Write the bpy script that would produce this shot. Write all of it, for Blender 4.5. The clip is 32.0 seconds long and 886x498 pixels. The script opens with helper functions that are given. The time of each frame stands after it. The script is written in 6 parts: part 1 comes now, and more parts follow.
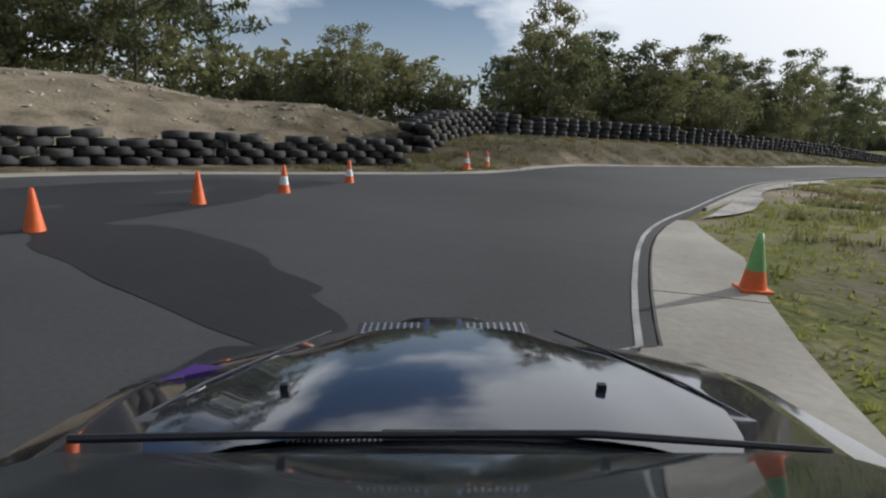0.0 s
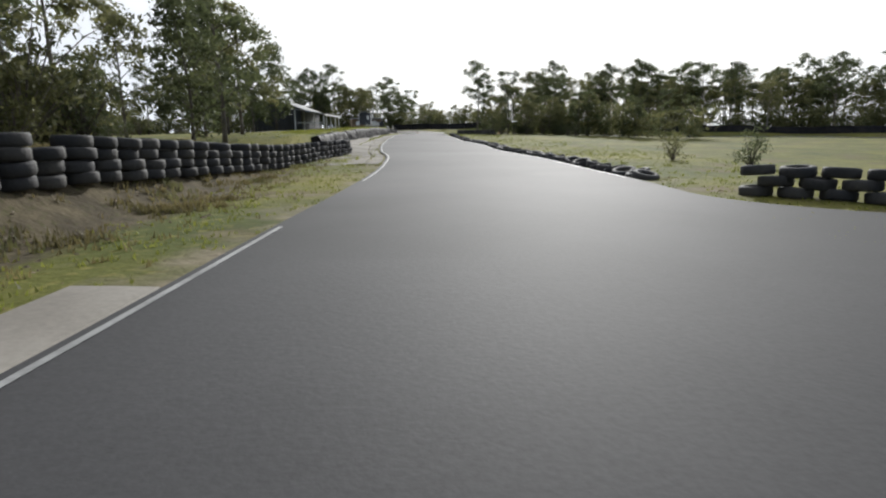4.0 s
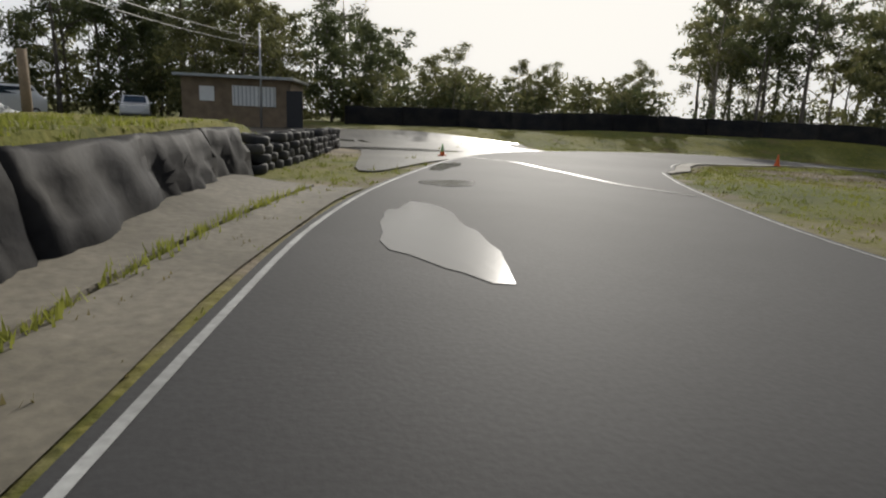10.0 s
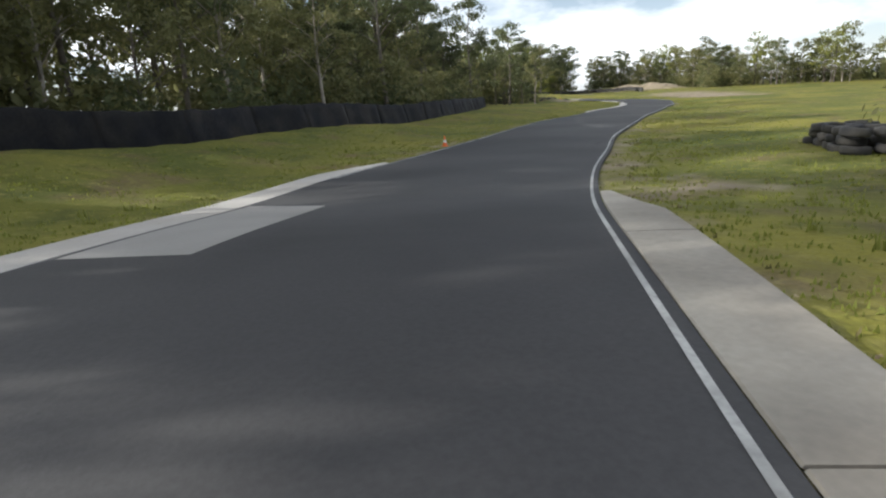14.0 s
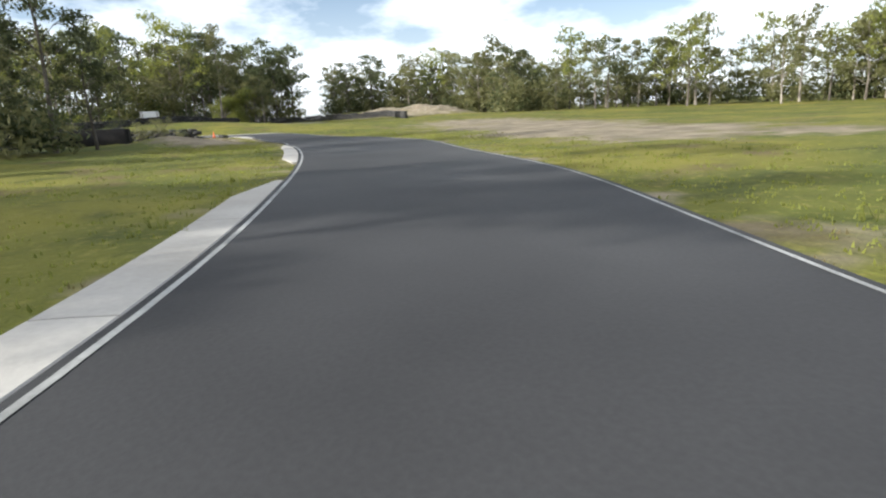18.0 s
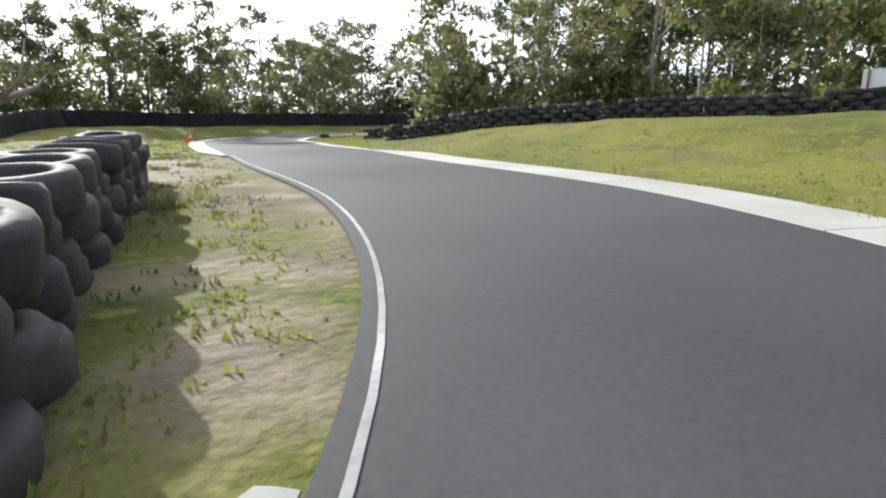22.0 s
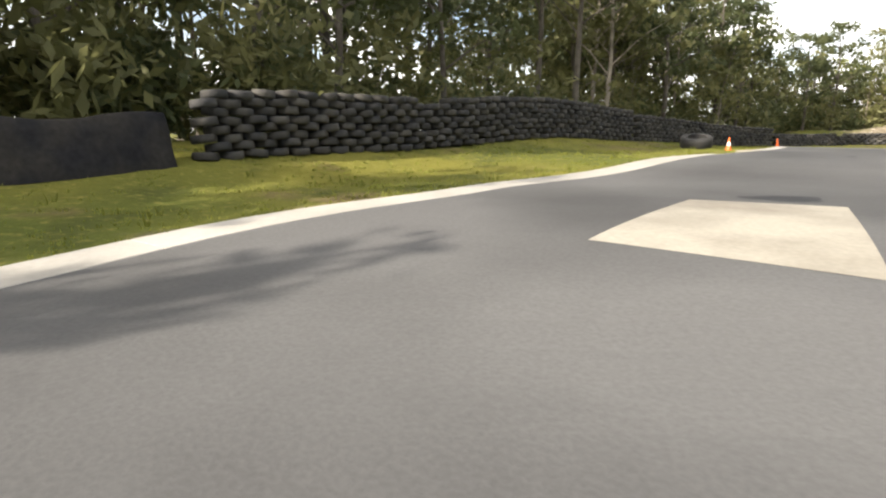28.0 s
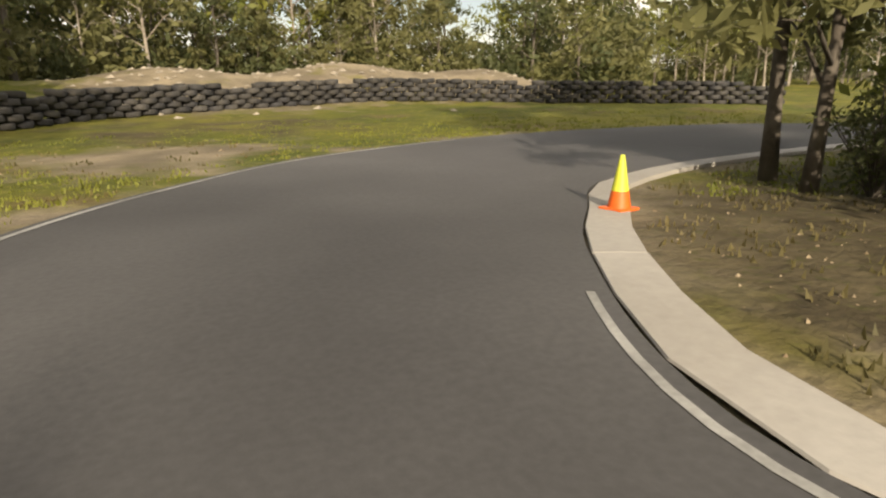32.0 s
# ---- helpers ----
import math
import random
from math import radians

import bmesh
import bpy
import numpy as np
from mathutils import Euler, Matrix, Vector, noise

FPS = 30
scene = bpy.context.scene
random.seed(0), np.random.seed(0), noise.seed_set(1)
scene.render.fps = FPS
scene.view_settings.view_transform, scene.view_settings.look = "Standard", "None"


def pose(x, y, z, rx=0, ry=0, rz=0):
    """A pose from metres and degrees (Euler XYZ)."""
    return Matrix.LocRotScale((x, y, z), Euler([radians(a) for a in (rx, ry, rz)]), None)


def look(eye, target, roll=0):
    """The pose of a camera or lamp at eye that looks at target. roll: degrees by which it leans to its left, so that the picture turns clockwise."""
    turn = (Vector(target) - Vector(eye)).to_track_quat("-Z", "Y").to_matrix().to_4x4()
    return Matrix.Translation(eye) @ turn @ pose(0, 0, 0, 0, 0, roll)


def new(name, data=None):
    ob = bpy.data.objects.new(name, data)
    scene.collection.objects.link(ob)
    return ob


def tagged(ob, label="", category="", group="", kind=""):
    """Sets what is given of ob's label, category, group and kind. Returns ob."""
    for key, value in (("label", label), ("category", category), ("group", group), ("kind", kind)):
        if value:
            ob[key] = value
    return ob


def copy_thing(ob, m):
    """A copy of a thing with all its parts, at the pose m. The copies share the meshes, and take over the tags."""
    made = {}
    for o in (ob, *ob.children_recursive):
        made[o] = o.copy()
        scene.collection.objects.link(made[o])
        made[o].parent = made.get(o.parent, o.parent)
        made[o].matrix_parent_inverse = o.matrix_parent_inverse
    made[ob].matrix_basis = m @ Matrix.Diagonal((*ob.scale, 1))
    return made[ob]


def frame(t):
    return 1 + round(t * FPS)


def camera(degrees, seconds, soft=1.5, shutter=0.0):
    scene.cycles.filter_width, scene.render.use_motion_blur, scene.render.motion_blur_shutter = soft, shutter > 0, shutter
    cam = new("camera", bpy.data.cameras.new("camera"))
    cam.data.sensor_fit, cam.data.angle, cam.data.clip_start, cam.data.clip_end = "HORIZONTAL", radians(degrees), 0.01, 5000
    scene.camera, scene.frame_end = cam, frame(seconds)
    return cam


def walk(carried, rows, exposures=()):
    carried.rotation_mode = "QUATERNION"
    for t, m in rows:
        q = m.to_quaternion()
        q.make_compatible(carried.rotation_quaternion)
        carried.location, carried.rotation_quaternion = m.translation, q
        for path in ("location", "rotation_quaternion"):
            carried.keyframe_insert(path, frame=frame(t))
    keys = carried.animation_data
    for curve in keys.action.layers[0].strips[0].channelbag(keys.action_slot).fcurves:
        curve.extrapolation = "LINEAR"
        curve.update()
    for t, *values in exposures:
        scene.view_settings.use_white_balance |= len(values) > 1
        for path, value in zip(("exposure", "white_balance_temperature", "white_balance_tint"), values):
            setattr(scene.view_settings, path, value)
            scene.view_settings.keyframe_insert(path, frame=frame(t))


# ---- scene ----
cam = camera(74.0, 32.0, soft=2.2)
PATH = [
    (0, 0.06, 0.02, 0.87, 78.91, -2.87, 47.85),
    (0.5, -3.22, 4.31, 1.00, 79.27, -1.58, 35.26),
    (1, -5.73, 9.15, 1.11, 78.95, -0.78, 24.40),
    (1.5, -7.51, 14.14, 1.20, 78.39, -0.95, 15.92),
    (2, -8.63, 19.94, 1.22, 78.83, -1.61, 8.51),
    (2.5, -9.42, 25.79, 1.26, 78.52, -1.22, 1.96),
    (3, -9.30, 32.44, 1.31, 79.41, -0.85, -1.96),
    (3.5, -8.87, 39.69, 1.33, 79.01, 0.32, -3.04),
    (4, -8.51, 46.84, 1.39, 78.55, 0.54, -2.70),
    (4.5, -8.25, 53.95, 1.44, 78.34, 0.32, -1.66),
    (5, -8.13, 61.15, 1.46, 78.47, -0.10, -0.34),
    (5.5, -8.14, 68.52, 1.50, 78.93, -0.60, 0.73),
    (6, -8.32, 76.15, 1.56, 79.33, -1.00, 0.41),
    (6.5, -8.76, 84.09, 1.70, 80.10, -0.98, 0.38),
    (7, -9.26, 92.19, 1.84, 78.60, -0.87, 0.28),
    (7.5, -9.65, 100.23, 1.93, 78.59, -0.68, -0.36),
    (8, -9.68, 108.08, 2.05, 78.29, 0.41, -0.77),
    (8.5, -9.53, 115.60, 2.13, 77.89, -0.14, -1.19),
    (9, -9.50, 122.12, 2.13, 78.45, -1.51, -1.20),
    (9.5, -9.43, 129.33, 2.12, 78.42, -2.16, -1.77),
    (10, -9.76, 136.82, 2.13, 77.42, -2.54, -4.81),
    (10.5, -8.67, 144.12, 2.17, 77.64, -2.24, -9.90),
    (11, -7.05, 150.77, 2.23, 77.25, -1.52, -19.83),
    (11.5, -4.11, 156.13, 2.24, 77.20, -1.63, -33.00),
    (12, -0.87, 160.11, 2.14, 76.80, -1.22, -51.80),
    (12.5, 3.19, 162.95, 2.10, 77.15, 0.13, -71.90),
    (13, 7.93, 164.00, 2.02, 76.77, -0.76, -87.30),
    (13.5, 13.83, 163.38, 1.83, 74.49, 1.48, -100.12),
    (14, 19.85, 161.86, 1.58, 75.64, 3.31, -108.10),
    (14.5, 26.12, 159.35, 1.33, 76.36, 0.40, -115.42),
    (15, 33.71, 155.14, 1.22, 78.14, -0.13, -122.48),
    (15.5, 41.41, 149.77, 1.15, 78.58, 0.35, -127.26),
    (16, 48.94, 143.91, 1.08, 78.06, 0.46, -129.19),
    (16.5, 56.39, 137.69, 1.02, 77.41, 0.66, -130.55),
    (17, 63.86, 131.18, 0.97, 76.88, 1.29, -131.84),
    (17.5, 71.43, 124.52, 0.92, 76.88, 2.47, -132.10),
    (18, 79.33, 117.91, 0.91, 76.92, 2.98, -129.60),
    (18.5, 86.99, 112.01, 0.95, 77.76, 1.94, -127.51),
    (19, 93.74, 107.03, 1.00, 77.45, 2.23, -123.96),
    (19.5, 100.31, 102.94, 1.01, 78.13, 1.98, -119.92),
    (20, 106.57, 99.59, 0.94, 77.34, 3.61, -111.29),
    (20.5, 113.04, 97.72, 0.85, 78.18, 3.17, -101.15),
    (21, 119.66, 97.19, 0.83, 78.03, 2.17, -89.35),
    (21.5, 124.59, 97.55, 0.84, 77.58, 1.33, -69.89),
    (22, 129.21, 100.12, 0.95, 77.65, -0.11, -55.59),
    (22.5, 133.12, 103.05, 1.01, 77.01, -0.04, -46.86),
    (23, 135.97, 106.42, 1.02, 78.00, 0.18, -37.44),
    (23.5, 138.68, 110.85, 1.02, 78.59, -0.82, -30.78),
    (24, 141.62, 115.88, 1.03, 78.25, -1.44, -28.72),
    (24.5, 143.77, 120.44, 1.05, 77.49, -2.19, -32.26),
    (25, 146.34, 124.44, 1.07, 77.65, -2.43, -38.79),
    (25.5, 149.37, 127.49, 1.11, 76.89, -2.03, -52.11),
    (26, 152.46, 129.53, 1.13, 76.65, -0.71, -69.90),
    (26.5, 155.22, 130.39, 1.10, 75.68, 1.58, -87.38),
    (27, 159.48, 130.80, 1.21, 79.03, -0.39, -96.71),
    (27.5, 164.74, 129.60, 1.33, 78.97, -0.25, -111.79),
    (28, 169.71, 126.41, 1.44, 78.92, -0.11, -139.88),
    (28.5, 172.07, 122.10, 1.56, 80.78, -3.16, -167.50),
    (29, 172.86, 116.82, 1.78, 80.31, -1.44, -174.09),
    (29.5, 173.43, 111.22, 2.00, 79.60, -0.49, -177.46),
    (30, 173.94, 105.39, 2.16, 78.57, 2.63, -177.96),
    (30.5, 174.32, 99.74, 2.19, 76.64, 2.51, -177.49),
    (31, 174.76, 94.42, 2.09, 75.32, 1.36, 178.85),
    (31.5, 174.59, 90.10, 1.97, 74.43, -0.30, 170.02),
    (32, 173.88, 86.18, 1.81, 73.56, 0.68, 153.99),
]
# seconds, stops, white balance and tint of the camera's automatic exposure
EXPOSURE = [(0, -0.42, 5900, 10), (1, -0.17, 5850, 10), (2, 0.08, 5800, 10), (3, -0.17, 5900, 10), (3.5, -0.17, 5900, 10), (6, -0.47, 6000, 10), (8, -0.52, 6000, 10), (10, -0.57, 6300, 10), (12, -0.87, 6600, 10), (13, -0.27, 5900, 10), (14, 0.53, 6100, 9), (15, 1.03, 6400, 9), (17.5, 0.73, 6000, 8), (19, 0.68, 6100, 8), (21, 0.83, 6200, 8), (22, 0.78, 5900, 9), (23, 0.66, 6000, 11), (24, -0.07, 5900, 11), (25, -0.02, 5900, 10), (26, 0.63, 6000, 9), (26.5, 1.13, 6000, 9), (28.5, 1.28, 7100, 10), (30, 1.68, 7400, 11), (31, 1.08, 7900, 12), (32, 0.38, 7800, 11)]
walk(cam, [(t, pose(x, y, z, rx, ry, rz)) for t, x, y, z, rx, ry, rz in PATH],
     exposures=EXPOSURE)

# ---- light: low winter sun ahead of the straight, broken white cloud ----
SUN_AZ, SUN_EL = radians(-15.0), radians(23.0)
sun_dir = Vector((-math.sin(SUN_AZ) * math.cos(SUN_EL), math.cos(SUN_AZ) * math.cos(SUN_EL), math.sin(SUN_EL)))
world = bpy.data.worlds.new("sky")
scene.world = world
world.use_nodes = True
wn, wl = world.node_tree.nodes, world.node_tree.links
wn.clear()
w_out = wn.new("ShaderNodeOutputWorld")
w_bg = wn.new("ShaderNodeBackground")
w_sky = wn.new("ShaderNodeTexSky")
w_sky.sky_type, w_sky.sun_disc = "NISHITA", False
w_sky.sun_elevation, w_sky.sun_rotation = SUN_EL, math.atan2(sun_dir.x, sun_dir.y)
w_sky.air_density, w_sky.dust_density, w_sky.ozone_density = 1.0, 0.7, 3.0
w_geo = wn.new("ShaderNodeTexCoord")
w_map = wn.new("ShaderNodeMapping")
w_map.inputs["Scale"].default_value = (1.0, 1.0, 2.6)
w_noise = wn.new("ShaderNodeTexNoise")
w_noise.inputs["Scale"].default_value = 2.3
w_noise.inputs["Detail"].default_value = 7
w_noise.inputs["Roughness"].default_value = 0.55
w_ramp = wn.new("ShaderNodeValToRGB")
w_ramp.color_ramp.elements[0].position, w_ramp.color_ramp.elements[1].position = 0.47, 0.60
w_mix = wn.new("ShaderNodeMix")
w_mix.data_type = "RGBA"
CLOUD = 15.0
w_mix.inputs["B"].default_value = (CLOUD, CLOUD * 0.99, CLOUD * 0.97, 1)
wl.new(w_geo.outputs["Generated"], w_map.inputs["Vector"])
wl.new(w_map.outputs["Vector"], w_noise.inputs["Vector"])
# more cloud towards the sun, broken blue away from it
w_dot = wn.new("ShaderNodeVectorMath")
w_dot.operation = "DOT_PRODUCT"
w_dot.inputs[1].default_value = sun_dir
wl.new(w_geo.outputs["Generated"], w_dot.inputs[0])
w_bank = wn.new("ShaderNodeMapRange")
w_bank.interpolation_type = "SMOOTHSTEP"
w_bank.inputs["From Min"].default_value, w_bank.inputs["From Max"].default_value = 0.45, 0.88
w_bank.inputs["To Min"].default_value, w_bank.inputs["To Max"].default_value = 0.0, 0.28
wl.new(w_dot.outputs["Value"], w_bank.inputs["Value"])
w_add = wn.new("ShaderNodeMath")
wl.new(w_noise.outputs["Fac"], w_add.inputs[0])
wl.new(w_bank.outputs["Result"], w_add.inputs[1])
wl.new(w_add.outputs["Value"], w_ramp.inputs["Fac"])
wl.new(w_ramp.outputs["Color"], w_mix.inputs["Factor"])
wl.new(w_sky.outputs["Color"], w_mix.inputs["A"])
w_sep = wn.new("ShaderNodeSeparateXYZ")
w_low = wn.new("ShaderNodeMapRange")
w_low.inputs["From Min"].default_value, w_low.inputs["From Max"].default_value = 0.02, 0.26
w_low.inputs["To Min"].default_value, w_low.inputs["To Max"].default_value = 0.45, 0.0
w_haze = wn.new("ShaderNodeMix")
w_haze.data_type = "RGBA"
w_haze.inputs["B"].default_value = (12.4, 12.5, 12.6, 1)
wl.new(w_geo.outputs["Generated"], w_sep.inputs["Vector"])
wl.new(w_sep.outputs["Z"], w_low.inputs["Value"])
wl.new(w_low.outputs["Result"], w_haze.inputs["Factor"])
wl.new(w_mix.outputs["Result"], w_haze.inputs["A"])
# thin cloud glowing round the sun
w_near = wn.new("ShaderNodeMapRange")
w_near.interpolation_type = "SMOOTHSTEP"
w_near.inputs["From Min"].default_value, w_near.inputs["From Max"].default_value = 0.72, 1.0
w_near.inputs["To Min"].default_value, w_near.inputs["To Max"].default_value = 0.0, 1.0
wl.new(w_dot.outputs["Value"], w_near.inputs["Value"])
w_glow = wn.new("ShaderNodeMix")
w_glow.data_type = "RGBA"
w_glow.inputs["B"].default_value = (19.0, 18.0, 16.2, 1)
wl.new(w_near.outputs["Result"], w_glow.inputs["Factor"])
wl.new(w_haze.outputs["Result"], w_glow.inputs["A"])
wl.new(w_glow.outputs["Result"], w_bg.inputs["Color"])
w_bg.inputs["Strength"].default_value = 0.08
wl.new(w_bg.outputs["Background"], w_out.inputs["Surface"])
sun = new("sun", bpy.data.lights.new("sun", "SUN"))
sun.data.energy, sun.data.angle, sun.data.color = 5.0, radians(0.6), (1.0, 0.93, 0.82)
sun.matrix_world = look(sun_dir * 50, (0, 0, 0))
scene.view_settings.exposure = 0.0

# ---- plan: edges of the asphalt, stretch by stretch ----
LEFT_STRAIGHT = [
    (-1.98, -14.48), (-8.29, -6.57), (-12.51, 0.72), (-12.19, 7.36), (-11.62, 12.52), (-12.75, 18.11), (-12.58, 23.38), (-12.09, 29.95),
    (-11.55, 36.98), (-11.29, 44.02), (-10.73, 51.91), (-10.07, 59.80), (-9.75, 67.82), (-9.88, 74.72), (-10.56, 81.70), (-11.04, 92.70),
    (-11.12, 101.70), (-11.05, 113.80), (-11.06, 120.80), (-11.05, 128.80), (-10.99, 139.99), (-10.59, 145.08), (-9.20, 151.12), (-7.34, 157.56),
]
LEFT_BACK = [
    (-6.17, 160.77), (-4.15, 164.13), (-1.10, 166.88), (2.62, 169.20), (6.76, 171.17), (11.25, 170.94), (16.81, 169.48), (21.05, 168.04),
    (24.66, 165.48), (29.58, 162.60), (34.22, 160.13), (38.35, 156.73), (43.22, 152.90), (50.55, 147.48), (58.20, 140.82), (67.02, 132.63),
    (76.30, 123.52), (83.14, 117.79), (90.66, 112.96), (98.45, 108.69), (106.41, 105.01), (110.30, 103.64), (114.29, 102.08), (119.49, 100.81),
    (123.73, 99.85), (127.37, 99.96),
]
LEFT_RETURN = [
    (131.16, 101.96), (134.27, 105.38), (137.34, 110.74), (140.33, 115.69), (143.12, 120.45), (145.59, 124.49), (148.15, 128.10), (151.47, 131.56),
    (154.97, 133.98), (159.31, 134.91), (164.97, 134.98), (170.71, 132.81), (174.82, 128.64), (176.36, 123.41), (176.14, 118.60), (176.28, 115.68),
    (175.57, 111.48), (174.93, 107.35), (174.79, 102.21), (175.00, 98.20), (175.45, 94.22), (176.31, 90.01), (176.27, 86.60), (176.12, 84.60),
    (175.46, 81.14), (173.81, 78.45), (171.35, 76.11), (167.00, 74.61), (162.03, 74.74), (155.07, 76.31),
]
RIGHT_STRAIGHT = [
    (6.85, -6.34), (0.62, 0.44), (-3.17, 6.18), (-4.66, 10.81), (-5.56, 14.46), (-6.30, 19.20), (-6.48, 24.32), (-6.50, 29.76),
    (-5.68, 36.65), (-4.88, 43.62), (-3.77, 51.70), (-3.03, 59.80), (-3.06, 67.90), (-3.39, 75.00), (-3.74, 82.09), (-4.01, 93.07),
    (-4.49, 101.97), (-4.54, 113.70), (-4.44, 120.80), (-3.96, 128.81), (-3.92, 138.70), (-4.15, 143.58), (-3.16, 149.11), (-1.45, 154.05),
]
RIGHT_BACK = [
    (-0.04, 156.41), (1.12, 158.66), (2.76, 160.86), (5.06, 162.08), (7.68, 162.91), (10.38, 163.23), (15.15, 162.29), (18.96, 161.10),
    (22.55, 159.50), (26.85, 157.30), (31.10, 154.67), (35.08, 151.73), (39.77, 148.29), (46.66, 142.46), (54.11, 136.01), (62.99, 128.00),
    (72.63, 119.18), (79.86, 113.56), (87.10, 108.11), (95.15, 103.80), (103.03, 99.16), (107.95, 97.53), (113.06, 95.96), (119.41, 94.85),
    (125.18, 94.51), (130.68, 95.49),
]
RIGHT_RETURN = [
    (133.62, 98.20), (137.63, 102.39), (141.03, 108.26), (144.50, 113.28), (147.26, 118.58), (149.89, 122.02), (151.58, 125.05), (153.88, 127.35),
    (156.48, 128.94), (159.40, 129.44), (161.98, 128.85), (165.49, 126.79), (168.21, 123.00), (169.04, 119.51), (169.02, 117.70), (169.36, 114.71),
    (169.64, 110.72), (169.94, 106.84), (170.67, 101.97), (170.73, 97.87), (171.06, 94.05), (171.85, 90.56), (171.82, 87.04), (172.12, 84.98),
    (171.24, 83.09), (170.24, 81.83), (168.83, 80.44), (166.00, 79.60), (160.99, 79.54), (154.48, 80.91),
]
# heights of the ground along the circuit and on the banks beside it
H_A = [(0, 0, -0.57), (-6, 9, -0.28), (-9, 20, -0.09), (-9, 32, -0.08), (-8, 47, 0.01), (-8, 61, 0.09), (-8, 76, 0.17), (-9, 92, 0.36), (-10, 108, 0.58), (-10, 122, 0.73), (-10, 137, 0.73), (-7, 151, 0.83)]
H_B = [(-1, 160, 0.69), (8, 164, 0.60), (20, 162, 0.15), (34, 155, -0.20), (49, 144, -0.24), (64, 131, -0.37), (79, 118, -0.46), (94, 107, -0.41), (107, 99, -0.47), (120, 97, -0.51), (129, 100, -0.16), (136, 107, -0.05)]
H_C = [(141, 116, -0.12), (146, 124, -0.16), (152, 130, -0.26), (159, 131, -0.13), (170, 126, -0.13), (173, 117, 0.35), (174, 105, 0.83), (175, 94, 0.82), (174, 86, 0.55), (166, 77, 0.45), (150, 78, 0.31)]
H_D = [(-2, 178, 1.5), (8, 181, 1.75), (20, 179, 1.7), (34, 172, 1.0), (50, 161, 0.5), (72, 143, 0.2), (92, 131, 0.2), (152, 113, 0.8), (154, 105, 1.1), (156, 97, 1.4), (159, 89, 0.9), (150, 143, 0.5), (168, 143, 0.5), (182, 130, 0.9), (184, 116, 1.2), (185, 104, 1.4), (184, 92, 1.2), (178, 70, 0.5), (164, 62, 0.5), (60, 90, -0.6), (30, 110, -0.4), (100, 60, -0.6), (20, 60, -0.2)]
HPTS = np.array(H_A + H_B + H_C + H_D)


def smooth(a, b, v):
    u = np.clip((v - a) / (b - a), 0, 1)
    return u * u * (3 - 2 * u)


def wall_line(y):
    """How far out the retaining wall of the straight stands."""
    return np.interp(y, [79, 95, 105, 116, 127, 146], [13.72, 14.0, 13.7, 13.4, 13.0, 12.9])


def ground_many(x, y):
    """Heights of the ground at arrays of places."""
    x, y = np.asarray(x, float), np.asarray(y, float)
    top, low = np.zeros_like(x), np.full_like(x, 1e-12)
    for k, (px, py, pz) in enumerate(HPTS):
        w = 1 / ((x - px) ** 2 + (y - py) ** 2 + 16) ** 2
        top, low = top + w * pz, low + w
        if k == len(HPTS) - len(H_D) - 1:
            level = top / low
    # the road keeps the level of its middle; the verges run from it into the banks
    mid, half = (LEFT[::2] + RIGHT[::2]) / 2, np.linalg.norm(LEFT[::2] - RIGHT[::2], axis=1) / 2
    out = (np.sqrt((x[..., None] - mid[:, 0]) ** 2 + (y[..., None] - mid[:, 1]) ** 2) - half).min(-1)
    z = level + (top / low - level) * smooth(2.0, 9.0, out)
    # plateau behind the retaining wall, bank under the tyre columns, earth mounds
    back = -x - wall_line(y)
    z = z + 1.05 * smooth(0.1, 0.45, back) * (1 - 0.62 * smooth(4.0, 11.0, back)) * smooth(70, 78, y) * (1 - smooth(150, 158, y)) * (1 - smooth(45, 70, -x))
    z = z + 1.0 * smooth(12.9, 15.2, -x) * smooth(12, 20, y) * (1 - smooth(64, 74, y))
    for mx, my, mr, mh in ((-24, -5, 6.5, 2.0), (-26, 6, 6.0, 2.2), (-22, 13, 4.0, 1.5), (-34, -2, 8, 2.0), (173, 54, 4.5, 1.7), (164, 53, 5, 2.0), (156, 55, 4, 1.5), (181, 57, 5, 1.3), (121.5, 106.5, 2.6, 0.6)):
        z = z + mh * np.exp(-((x - mx) ** 2 + (y - my) ** 2) / mr**2)
    return z


def ground(x, y):
    return float(ground_many(np.array([x]), np.array([y]))[0])


def curve_through(pts, step=1.0):
    """Points every step metres along a smooth line through pts."""
    p = np.array([tuple(q)[:2] for q in pts], float)
    q = np.vstack([2 * p[0] - p[1], p, 2 * p[-1] - p[-2]])
    out = []
    for i in range(1, len(q) - 2):
        for u in np.linspace(0, 1, 12, endpoint=False):
            out.append(0.5 * (2 * q[i] + (q[i + 1] - q[i - 1]) * u + (2 * q[i - 1] - 5 * q[i] + 4 * q[i + 1] - q[i + 2]) * u * u + (3 * q[i] - q[i - 1] - 3 * q[i + 1] + q[i + 2]) * u**3))
    out = np.array(out + [p[-1]])
    s = np.r_[0, np.cumsum(np.linalg.norm(np.diff(out, axis=0), axis=1))]
    n = max(2, int(s[-1] / step) + 1)
    t = np.linspace(0, s[-1], n)
    return np.stack([np.interp(t, s, out[:, 0]), np.interp(t, s, out[:, 1])], 1)


